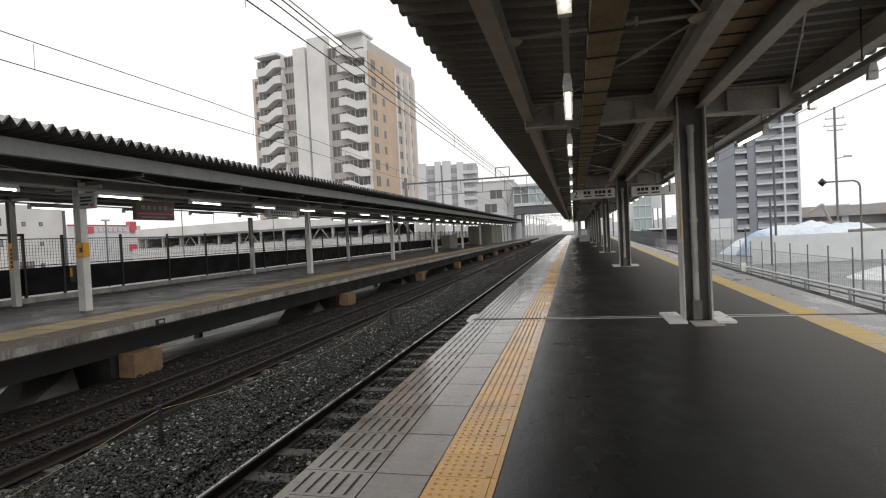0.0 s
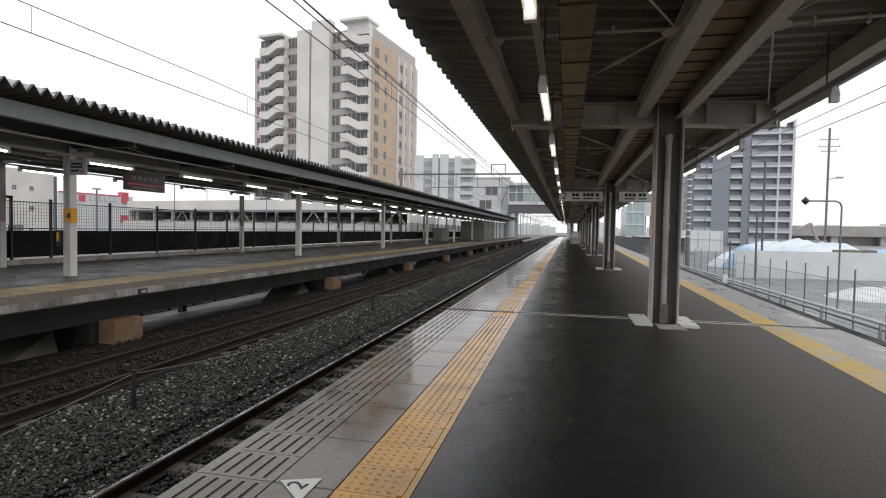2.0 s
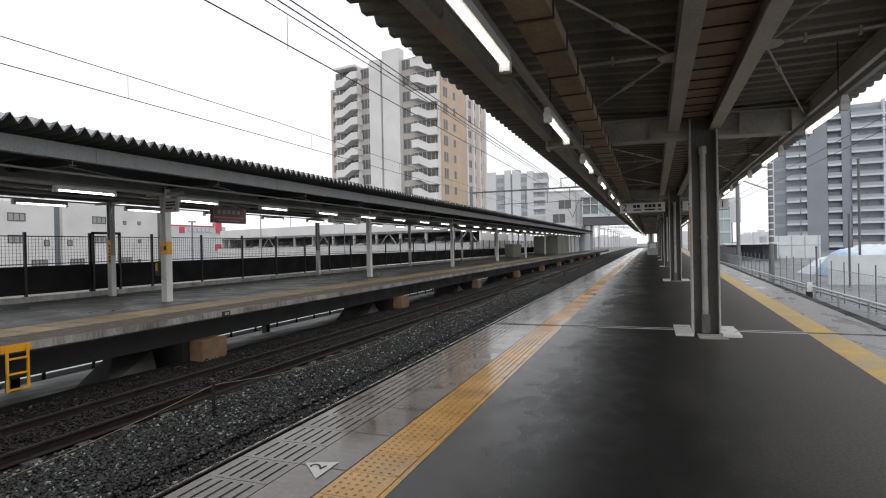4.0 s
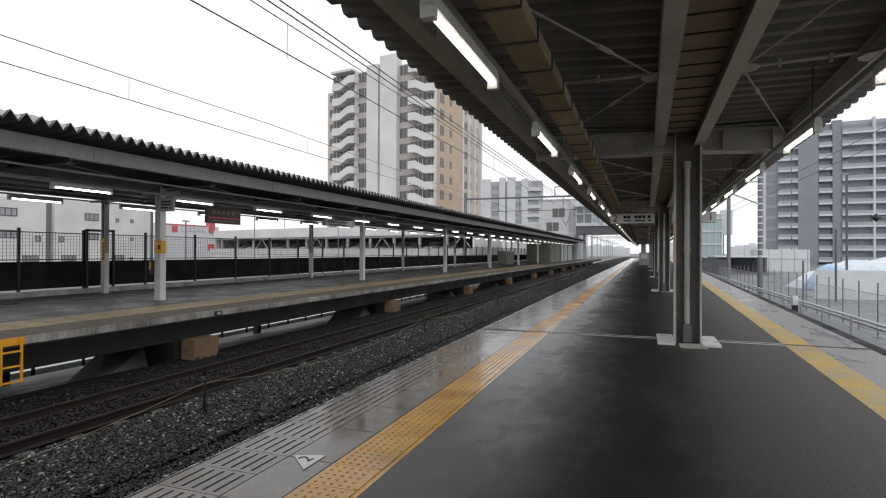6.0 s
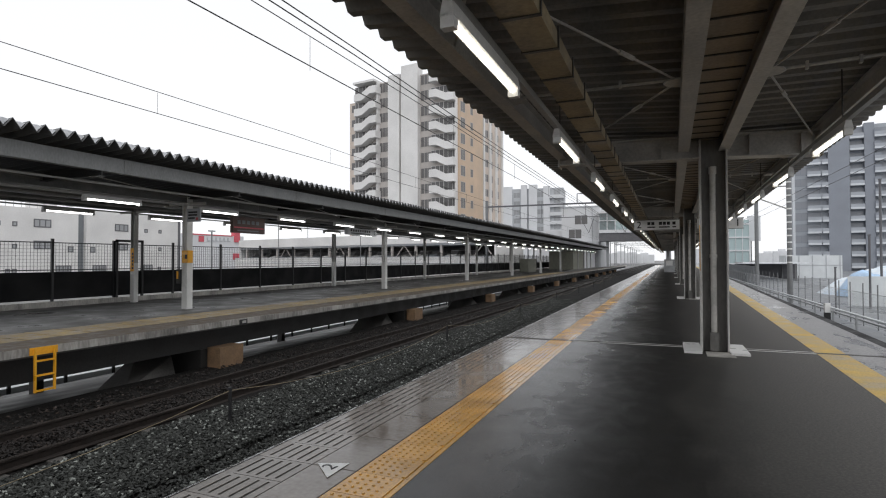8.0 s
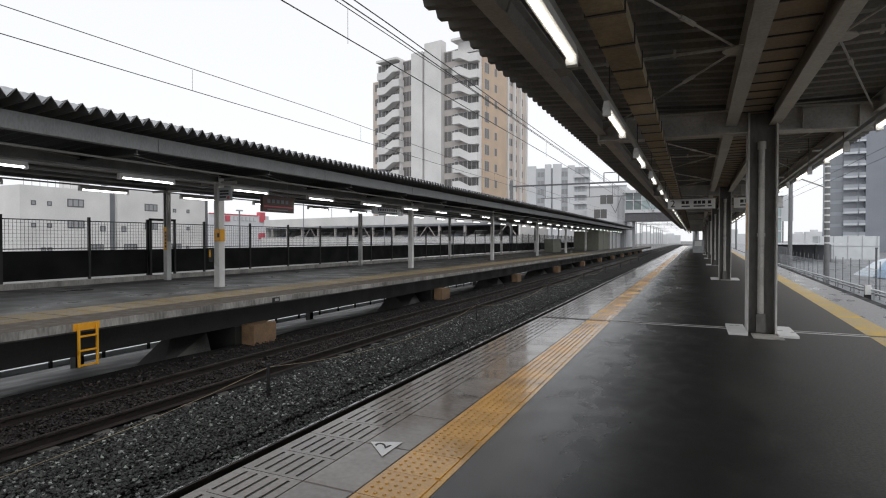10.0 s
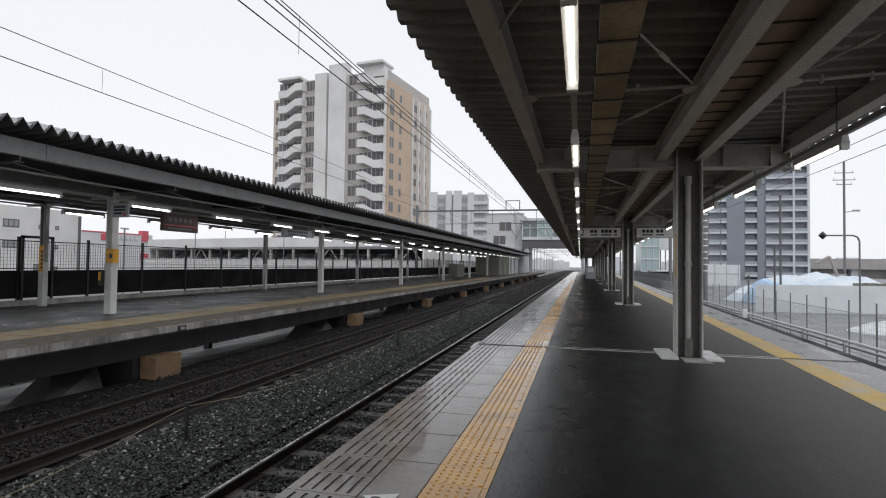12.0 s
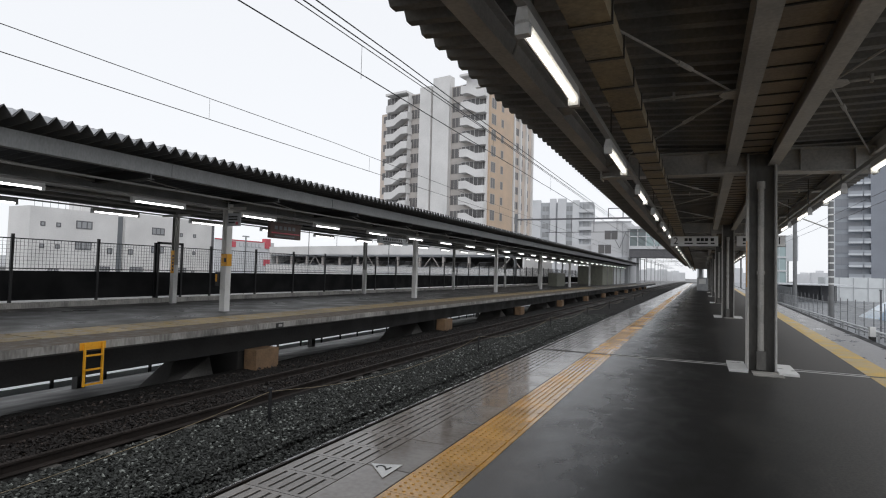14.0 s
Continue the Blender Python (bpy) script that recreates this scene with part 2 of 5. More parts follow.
def ibeam(bm, axis, c0, c1, z0, z1, a0, a1, web=0.012, fl=0.018):
    """An I-section lying along an axis: c0..c1 is its flange width."""
    m = (c0 + c1) / 2
    pts = [(c0, z0), (c1, z0), (c1, z0 + fl), (m + web, z0 + fl), (m + web, z1 - fl), (c1, z1 - fl), (c1, z1), (c0, z1), (c0, z1 - fl), (m - web, z1 - fl), (m - web, z0 + fl), (c0, z0 + fl)]
    prism(bm, pts, axis, a0, a1)


def mesh_of(name, bm, material):
    bmesh.ops.recalc_face_normals(bm, faces=bm.faces)
    me = bpy.data.meshes.new(name)
    bm.to_mesh(me)
    bm.free()
    me.materials.append(material)
    return me


def part(name, bm, material, parent=None, label=""):
    ob = new(name, mesh_of(name, bm, material))
    if parent:
        ob.parent = parent
    if label:
        tagged(ob, label)
    return ob


def one(name, material, fn, parent=None, label=""):
    bm = bmesh.new()
    fn(bm)
    return part(name, bm, material, parent, label)


def boxes(name, material, parent, label, *dims):
    bm = bmesh.new()
    for d in dims:
        box(bm, *d)
    return part(name, bm, material, parent, label)


def thing(name, label, category, group="", kind="", at=(0, 0, 0)):
    ob = new(name)
    ob.location = at
    ob.empty_display_size = 0.2
    return tagged(ob, label, category, group, kind)


def piece(name, me, parent, at, rz=0.0):
    ob = new(name, me)
    ob.parent = parent
    ob.location = at
    ob.rotation_euler = (0, 0, rz)
    return ob


def flat_text(name, body, size, material, parent, m, label=""):
    cu = bpy.data.curves.new(name, "FONT")
    cu.body, cu.size, cu.extrude, cu.align_x, cu.align_y = body, size, 0.003, "CENTER", "CENTER"
    tmp = bpy.data.objects.new(name, cu)
    me = bpy.data.meshes.new_from_object(tmp)
    bpy.data.objects.remove(tmp)
    me.materials.clear()
    me.materials.append(material)
    ob = new(name, me)
    ob.parent = parent
    ob.matrix_basis = m
    if label:
        tagged(ob, label)
    return ob


# ---------- the plan ----------
BAY = 12.4                      # column spacing along the near platform
FAR_BAY = 12.2                  # column spacing along the far platform
COL_Y = 9.5                     # the first column ahead
FAN_C, FAN_R = 0.007, 0.028     # the island platform widens: slopes of its column line and outer side
EDGE, YEL0, YEL1 = -2.52, -1.69, -1.29
R_YEL0, R_YEL1, R_EDGE = 2.31, 2.70, 3.42   # at the first column
NEAR0, NEAR1 = -14.0, 150.0     # the ends of the near platform
ROOF1 = 118.0
F_EDGE, F_COL, F_BACK, F_KERB = -9.4, -12.9, -16.75, -17.3
RAIL_Z = -0.92
BED = -1.08


def fan(x, y, slope):
    """A line's x at a distance y along the widening platform."""
    return x + slope * (y - COL_Y)


def skew_box(bm, x0, x1, y0, y1, z0, z1, s0=0.0, s1=0.0):
    """A box whose two long sides each follow their own slope."""
    pts = [(fan(x0, y0, s0), y0), (fan(x1, y0, s1), y0), (fan(x1, y1, s1), y1), (fan(x0, y1, s0), y1)]
    lo, hi = ([bm.verts.new((x, y, z)) for x, y in pts] for z in (z0, z1))
    bm.faces.new(lo[::-1])
    bm.faces.new(hi)
    for i in range(4):
        j = (i + 1) % 4
        bm.faces.new((lo[i], lo[j], hi[j], hi[i]))


def skew(ob, slope):
    """Leans a straight run of the canopy or platform sideways with distance."""
    for v in ob.data.vertices:
        v.co.x = fan(v.co.x, v.co.y, slope)
    return ob


# ---------- ground ----------
bm = bmesh.new()
g = [(-1500, -300), (1500, -300), (1500, 2500), (-1500, 2500)]
bm.faces.new([bm.verts.new((x, y, -3.0)) for x, y in g])
tagged(part("ground", bm, M_GROUND), "wet grey winter ground with thin snow around the station", "ground", kind="structure")

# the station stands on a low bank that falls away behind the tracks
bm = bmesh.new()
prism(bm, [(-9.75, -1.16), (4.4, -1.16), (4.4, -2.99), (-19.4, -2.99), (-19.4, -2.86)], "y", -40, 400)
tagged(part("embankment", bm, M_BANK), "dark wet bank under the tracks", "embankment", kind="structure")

# the ballast bed of both tracks
bm = bmesh.new()
nx, ny = 40, 220
rows = []
for j in range(ny + 1):
    y = -16 + (j / ny) ** 1.6 * 330
    row = []
    for i in range(nx + 1):
        x = -9.9 + i / nx * (9.9 - 2.9)
        z = BED + 0.04 * noise.noise((x * 1.1, y * 0.7, 0)) + 0.025 * noise.noise((x * 4, y * 4, 3))
        if -6.5 < x < -4.9:
            z += 0.05
        row.append(bm.verts.new((x, y, z)))
    rows.append(row)
for j in range(ny):
    for i in range(nx):
        bm.faces.new((rows[j][i], rows[j][i + 1], rows[j + 1][i + 1], rows[j + 1][i]))
tagged(part("ballast_bed", bm, M_BALLAST), "bed of dark wet crushed stone under the tracks", "ballast", kind="structure")


def stones(name, material, spots, seed, lo, hi):
    """Loose stones as one mesh: squashed, turned octahedra."""
    rng = np.random.default_rng(seed)
    base = np.array([(1, 0, 0), (-1, 0, 0), (0, 1, 0), (0, -1, 0), (0, 0, 1), (0, 0, -1)], float)
    faces = np.array([(0, 2, 4), (2, 1, 4), (1, 3, 4), (3, 0, 4), (2, 0, 5), (1, 2, 5), (3, 1, 5), (0, 3, 5)])
    k = len(spots)
    v = np.repeat(base[None], k, 0) * rng.uniform(0.55, 1.25, (k, 6, 1))
    v = v + rng.uniform(-0.28, 0.28, (k, 6, 3))
    a = rng.uniform(0, 6.28, k)
    t = rng.uniform(-0.9, 0.9, k)
    ca, sa, ct, st = np.cos(a), np.sin(a), np.cos(t), np.sin(t)
    x, y, z = v[..., 0], v[..., 1], v[..., 2]
    y, z = y * ct[:, None] - z * st[:, None], y * st[:, None] + z * ct[:, None]
    x, y = x * ca[:, None] - y * sa[:, None], x * sa[:, None] + y * ca[:, None]
    s = rng.uniform(lo, hi, k)[:, None]
    v = np.stack([x * s, y * s, z * s * 0.75], -1) + spots[:, None, :]
    f = faces[None] + (np.arange(k) * 6)[:, None, None]
    me = bpy.data.meshes.new(name)
    me.from_pydata(v.reshape(-1, 3).tolist(), [], f.reshape(-1, 3).tolist())
    me.materials.append(material)
    return new(name, me)


def stone_mat(name, lo, hi):
    m = bpy.data.materials.new(name)
    m.use_nodes = True
    n, l = m.node_tree.nodes, m.node_tree.links
    b = n["Principled BSDF"]
    geo = n.new("ShaderNodeNewGeometry")
    ramp = n.new("ShaderNodeValToRGB")
    ramp.color_ramp.elements[0].color = (*lo, 1)
    ramp.color_ramp.elements[1].color = (*hi, 1)
    e = ramp.color_ramp.elements.new(0.90)
    e.color = tuple(0.865 * a + 0.135 * c for a, c in zip(lo, hi)) + (1,)
    l.new(geo.outputs["Random Per Island"], ramp.inputs[0])
    l.new(ramp.outputs[0], b.inputs["Base Color"])
    b.inputs["Roughness"].default_value = 0.55
    b.inputs["Specular IOR Level"].default_value = 0.3
    return m


M_STONE = stone_mat("crushed_stone", (0.0125, 0.0135, 0.012), (0.33, 0.35, 0.325))
M_STONE_RUST = stone_mat("rusty_crushed_stone", (0.008, 0.006, 0.0053), (0.07, 0.054, 0.046))
rng = np.random.default_rng(4)


def spread(k, x0, x1, y0, y1, power=1.8):
    u = rng.uniform(0, 1, k)
    y = y0 + (y1 - y0) * u ** power
    x = rng.uniform(x0, x1, k)
    z = BED + 0.03 + 0.05 * ((x > -6.5) & (x < -4.9)) + rng.uniform(-0.03, 0.02, k)
    return np.stack([x, y, z], -1)


tagged(stones("ballast_stones", M_STONE, np.concatenate([spread(78000, -6.75, -4.45, 1.5, 34), spread(26000, -4.22, -2.62, 2.5, 34), spread(9000, -4.22, -2.62, -5, 2.6, 1.0), spread(15000, -6.75, -4.45, -5, 1.6, 1.0)]), 1, 0.014, 0.034),
       "loose dark grey crushed stone between the tracks", "ballast", kind="stuff")
tagged(stones("rusty_ballast_stones", M_STONE_RUST, np.concatenate([spread(22000, -8.1, -7.05, 1.5, 34), spread(6000, -8.1, -7.05, -5, 1.6, 1.0), spread(5000, -9.5, -8.3, 1.5, 30)]), 2, 0.016, 0.036),
       "rust-brown crushed stone inside the far track", "ballast", kind="stuff")


# ---------- tracks ----------
def rail_outline(x, top):
    b, w = top - 0.15, 0.032
    return [(x - 0.065, b), (x + 0.065, b), (x + 0.065, b + 0.012), (x + 0.01, b + 0.03), (x + 0.01, top - 0.042), (x + w, top - 0.03), (x + w, top - 0.004),
            (x - w, top - 0.004), (x - w, top - 0.03), (x - 0.01, top - 0.042), (x - 0.01, b + 0.03), (x - 0.065, b + 0.012)]


def track(label, xl, xr, shiny, sunk):
    t = thing("railway_track", label, "railway track", "tracks through the station", "structure")
    for x in (xl, xr):
        bm = bmesh.new()
        prism(bm, rail_outline(x, RAIL_Z), "y", -16, 320)
        r = part("rail", bm, M_RUST, t)
        boxes("running_surface", M_RAIL_TOP if shiny else M_RUST, r, "worn rail head", (x - 0.024, x + 0.010, -16, 320, RAIL_Z - 0.005, RAIL_Z))
    bm = bmesh.new()
    c = (xl + xr) / 2
    L = 0.80
    prism(bm, [(-0.13, 0.0), (0.13, 0.0), (0.10, 0.13), (-0.10, 0.13)], "x", -L, L)
    me = mesh_of("sleeper", bm, M_SLEEPER)
    y = -4.0
    while y < 90:
        piece("sleeper", me, t, (c + random.uniform(-0.02, 0.02), y, RAIL_Z - 0.155 - sunk))
        y += 0.66
    return t


track("railway track with a polished running rail beside the platform", -4.35, -3.27, True, 0.095)
track("rusty brown railway track beside the far platform", -8.15, -7.02, False, 0.135)

# ---------- near platform ----------
platform = thing("platform", "island platform with a wet black asphalt deck", "platform", kind="structure")
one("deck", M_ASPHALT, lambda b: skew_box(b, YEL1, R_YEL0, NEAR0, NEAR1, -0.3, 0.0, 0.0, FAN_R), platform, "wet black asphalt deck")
boxes("edge_wall", M_CONC_DARK, platform, "dark mottled concrete wall under the edge", (EDGE + 0.22, EDGE + 0.5, NEAR0, NEAR1, -1.3, -0.16))
skew(boxes("edge_wall", M_CONC_DARK, platform, "dark mottled concrete wall under the edge", (R_EDGE - 0.5, R_EDGE - 0.22, NEAR0, NEAR1, -1.3, -0.16)), FAN_R)
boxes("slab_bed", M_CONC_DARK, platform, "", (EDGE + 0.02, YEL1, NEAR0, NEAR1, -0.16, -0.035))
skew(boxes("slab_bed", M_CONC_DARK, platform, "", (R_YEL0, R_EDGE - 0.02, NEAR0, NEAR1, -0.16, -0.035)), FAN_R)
skew(boxes("edge_strip", M_SIDE, platform, "wet grey strip along the outer edge", (R_YEL1 + 0.004, R_EDGE, NEAR0, NEAR1, -0.034, 0.0)), FAN_R)
JOINT = 9.78
boxes("expansion_joint", M_STEEL_LIGHT, platform, "twin pale strips across the deck", (YEL1, R_YEL0, JOINT - 0.085, JOINT - 0.058, -0.01, 0.006), (YEL1, R_YEL0, JOINT + 0.058, JOINT + 0.085, -0.01, 0.006))
boxes("joint_gap", M_STRAP, platform, "", (EDGE + 0.01, R_EDGE - 0.01, JOINT - 0.056, JOINT + 0.056, -0.01, 0.004))

# black strip added for the dark line along the outer edge
skew(boxes("edge_dark_line", M_BLACK, platform, "black edge band", (R_EDGE + 0.002, R_EDGE + 0.22, NEAR0, NEAR1, -0.16, -0.01)), FAN_R)

# ---------- near canopy ----------
EAVE_L, EAVE_R, VALLEY = (-2.37, 3.65), (2.95, 3.44), (0.78, 3.43)


def corrugated(name, outline, y0, y1, pitch, depth, material, parent, label, flat=0.3, slopes=(0.0, 0.0, 0.0)):
    """Folded roof sheet: ribs across the platform, outline as (x, z) from eave to eave."""
    bm = bmesh.new()
    prof = [(0.0, 0.0), (flat / 2, 0.0), (0.5 - flat * 0.25, 1.0), (0.5 + flat * 0.25, 1.0), (1 - flat / 2, 0.0)]
    rows = []
    k = int((y1 - y0) / pitch)
    for j in range(k):
        for fy, fz in prof:
            y = y0 + (j + fy) * pitch
            rows.append([bm.verts.new((fan(x, y, s), y, z + fz * depth)) for (x, z), s in zip(outline, slopes)])
    for a, b in zip(rows, rows[1:]):
        for i in range(len(outline) - 1):
            bm.faces.new((a[i], a[i + 1], b[i + 1], b[i]))
    ob = part(name, bm, material, parent, label)
    s = ob.modifiers.new("thickness", "SOLIDIFY")
    s.thickness = 0.012
    return ob


canopy = thing("platform_canopy", "dark corrugated steel canopy over the island platform", "canopy", kind="structure")
corrugated("roof_sheet", [EAVE_L, VALLEY, EAVE_R], -12, ROOF1, 0.30, 0.12, M_ROOF, canopy, "dark folded roof sheet with a toothed edge", slopes=(0.0, FAN_C, 0.02))

# beams along the platform
for x0, x1, z0, z1, nm, lean in ((-1.48, -1.33, 3.14, 3.40, "edge_purlin", 0.0), (0.43, 0.59, 3.13, 3.40, "valley_purlin", FAN_C), (1.01, 1.16, 3.11, 3.40, "valley_purlin", FAN_C), (2.27, 2.42, 3.18, 3.40, "edge_purlin", 0.016)):
    bm = bmesh.new()
    ibeam(bm, "y", x0, x1, z0, z1, -12, ROOF1)
    skew(part(nm, bm, M_BEAM, canopy), lean)
# the gutter between the valley beams; dark bars stand in for its plank gaps
skew(boxes("gutter", M_SOFFIT, canopy, "brown gutter soffit between the beams", (0.595, 1.005, -12, ROOF1, 3.30, 3.39)), FAN_C)
bm = bmesh.new()
box(bm, 0.595, 1.005, 0, 0.022, 3.288, 3.30)
me_gs = mesh_of("gutter_strap", bm, M_STRAP)
for i in range(130):
    piece("gutter_strap", me_gs, canopy, (fan(0, -11.7 + 0.42 * i, FAN_C), -11.7 + 0.42 * i, 0))
# tube cross members with gusset plates and clamps, and rod bracing with turnbuckles
NODE = 3.6                      # the bracing nodes stand this far before and beyond a column
tubes = []
for xa, xb, za, zb in ((-1.33, 0.45, 3.22, 3.22), (1.15, 2.29, 3.20, 3.24)):
    bm = bmesh.new()
    bar(bm, (xa, 0, za), (xb, 0, zb), 0.015, 8)
    for f in (0.3, 0.66):
        x = xa + f * (xb - xa)
        box(bm, x - 0.012, x + 0.012, -0.022, 0.022, za - 0.024, za + 0.05)
    tubes.append(mesh_of("cross_tube", bm, M_BEAM))
gussets = []
for x, sg in ((0.43, -1), (1.16, 1), (-1.33, 1), (2.27, -1)):
    bm = bmesh.new()
    prism(bm, [(x, -0.16), (x + sg * 0.13, -0.10), (x + sg * 0.17, 0.0), (x + sg * 0.13, 0.10), (x, 0.16)], "z", 3.185, 3.197)
    gussets.append(mesh_of("gusset_plate", bm, M_BEAM))
rods = []
for p, q in (((0.40, 0, 3.20), (-1.34, NODE, 3.24)), ((0.40, 0, 3.205), (-1.34, -NODE, 3.245)), ((1.18, 0, 3.20), (2.30, NODE, 3.24)), ((1.18, 0, 3.205), (2.30, -NODE, 3.245))):
    bm = bmesh.new()
    bar(bm, p, q, 0.011, 6)
    p, q = Vector(p), Vector(q)
    bar(bm, p.lerp(q, 0.22), p.lerp(q, 0.28), 0.022, 6)
    rods.append(mesh_of("bracing_rod", bm, M_BEAM))
for i in range(-1, 9):
    for off in (-NODE, NODE):
        yy = COL_Y + BAY * i + off
        if -8 < yy < ROOF1 - 5:
            at = (fan(0, yy, FAN_C), yy, 0)
            for me in tubes:
                piece("cross_tube", me, canopy, at)
            for me in gussets:
                piece("gusset_plate", me, canopy, at)
            for me in rods:
                piece("bracing_rod", me, canopy, at)


def cantilever(bm, xa, xb, za, zb):
    """A roof beam from the column out to the eave: top and bottom flanges, a web and stiffeners."""
    def plate(x0, x1, z0, z1, y, lo, hi):
        v = [bm.verts.new((x, yy, z + d)) for d in (lo, hi) for x, yy, z in ((x0, -y, z0), (x1, -y, z1), (x1, y, z1), (x0, y, z0))]
        for f in ((3, 2, 1, 0), (4, 5, 6, 7), (0, 1, 5, 4), (1, 2, 6, 5), (2, 3, 7, 6), (3, 0, 4, 7)):
            bm.faces.new([v[k] for k in f])
    plate(xa, xb, za, zb, 0.14, 0.0, 0.02)
    plate(xa, xb, za, zb, 0.14, 0.34, 0.36)
    plate(xa, xb, za, zb, 0.012, 0.02, 0.34)
    for f in (0.25, 0.8):
        x, z = xa + f * (xb - xa), za + f * (zb - za)
        plate(x - 0.007, x + 0.007, z, z, 0.12, 0.02, 0.34)


def column_frame():
    """An H-section column with its base pads, cantilever beam and downpipe."""
    c = thing("canopy_column", "grey steel H-section canopy column on the wet deck", "column", "columns of the near canopy", at=(0.925, COL_Y, 0))
    bm = bmesh.new()
    # flanges face across the platform, the web lies between them
    box(bm, -0.196, -0.172, -0.17, 0.17, 0, 3.40)
    part("flange", bm, M_FLANGE, c)
    bm = bmesh.new()
    box(bm, 0.172, 0.196, -0.17, 0.17, 0, 3.40)
    part("flange", bm, M_FLANGE, c)
    boxes("web", M_WEB, c, "dirty web with shade in its colour", (-0.172, 0.172, -0.01, 0.01, 0, 3.40))
    bm = bmesh.new()
    for s in (-1, 1):
        box(bm, s * 0.195 - (0.25 if s < 0 else 0), s * 0.195 + (0.25 if s > 0 else 0), -0.40, 0.56, 0, 0.035)
        part("base_pad", bm, M_WHITE, c, "white-painted concrete base pad")
        bm = bmesh.new()
    box(bm, -0.14, 0.24, -0.62, -0.18, 0, 0.012)
    part("base_plate", bm, M_CONC, c)
    bm = bmesh.new()
    cantilever(bm, -0.2, -2.37, 3.00, 3.03)
    box(bm, -2.385, -2.37, -0.15, 0.15, 3.00, 3.40)
    part("cantilever_beam", bm, M_BEAM, c)
    bm = bmesh.new()
    cantilever(bm, 0.2, 1.42, 3.00, 2.95)
    box(bm, 1.42, 1.435, -0.15, 0.15, 2.93, 3.31)
    part("cantilever_beam", bm, M_BEAM, c)
    bm = bmesh.new()
    bar(bm, (-0.01, -0.09, 0.28), (-0.01, -0.09, 2.82), 0.044, 14)
    p = part("downpipe", bm, M_PIPE, c, "pale plastic rainwater downpipe")
    bm = bmesh.new()
    bar(bm, (-0.01, -0.09, 2.75), (-0.01, -0.09, 2.86), 0.058, 14)
    bar(bm, (-0.01, -0.09, 1.45), (-0.01, -0.09, 1.50), 0.056, 14)
    part("collar", bm, M_PIPE, p)
    # the shoe takes the web's darkened colour for the dim foot
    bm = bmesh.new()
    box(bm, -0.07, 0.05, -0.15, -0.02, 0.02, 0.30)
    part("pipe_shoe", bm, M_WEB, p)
    return c


col = column_frame()
for i in (-1, 1, 2, 3, 4, 5, 6, 7, 8):
    copy_thing(col, pose(fan(0.925, COL_Y + BAY * i, FAN_C), COL_Y + BAY * i, 0))
bm = bmesh.new()
box(bm, 0.721, 0.728, COL_Y - 0.17, COL_Y - 0.10, 1.25, 1.95)
tagged(part("column_notice", bm, M_LADDER), "narrow yellow notice strip on the column", "notice")


# the wrapped cable tray and the lamp rails
tray = thing("cable_tray", "tan wrapped cable tray under the canopy", "cable tray")
boxes("tray_body", M_DUCT, tray, "", (-0.635, -0.40, -12, ROOF1, 2.82, 2.93))
bm = bmesh.new()
box(bm, -0.645, -0.39, 0, 0.03, 2.811, 2.818)
box(bm, -0.645, -0.637, 0, 0.03, 2.818, 2.96)
box(bm, -0.398, -0.39, 0, 0.03, 2.818, 2.96)
me_st = mesh_of("strap", bm, M_STRAP)
y = -11.8
rs = random.Random(3)
while y < 70:
    piece("strap", me_st, tray, (0, y, 0))
    y += 0.55 + rs.uniform(-0.12, 0.12)


def lamp(x, y, z, mat_tube, length, group, label, w=0.043):
    t = thing("fluorescent_lamp", label, "lamp", group, at=(x, y, z))
    bm = bmesh.new()
    prism(bm, [(-w, 0.0), (w, 0.0), (w * 0.6, 0.09), (-w * 0.6, 0.09)], "y", 0.0, length)
    part("housing", bm, M_STEEL_LIGHT, t)
    bm = bmesh.new()
    bar(bm, (0, 0.05, -0.016), (0, length - 0.05, -0.016), w * 0.40, 10)
    part("tube", bm, mat_tube, t, "lit white tube")
    bm = bmesh.new()
    box(bm, -w * 0.9, w * 0.9, 0.0, 0.06, -0.06, 0.02)
    part("socket", bm, M_WHITE, t)
    bm = bmesh.new()
    box(bm, -w * 0.9, w * 0.9, length - 0.06, length, -0.06, 0.02)
    part("socket", bm, M_WHITE, t)
    return t


for x, zz, first, lean in ((-0.80, 2.70, 2.62, 0.0), (2.02, 2.75, 3.62, 0.015)):
    rail = thing("lamp_rail", "thin grey lamp rail hanging under the canopy", "lamp rail")
    skew(boxes("rail_bar", M_STEEL, rail, "", (x - 0.025, x + 0.025, -12, ROOF1, zz + 0.09, zz + 0.15)), lean)
    bm = bmesh.new()
    bar(bm, (x, 0, zz + 0.14), (x, 0, 3.5), 0.008, 5)
    me_h = mesh_of("hanger", bm, M_STRAP)
    for i in range(-4, 37):
        piece("hanger", me_h, rail, (fan(0, first + 3.06 * i, lean), first + 3.06 * i + 0.2, 0))
    src = lamp(fan(x, first, lean), first, zz, M_TUBE, 1.38, "lamps under the near canopy", "lit white fluorescent lamp under the platform canopy")
    for i in range(-4, 36):
        yy = first + 3.06 * i
        if i and yy < ROOF1 - 2:
            copy_thing(src, pose(fan(x, yy, lean), yy, zz))


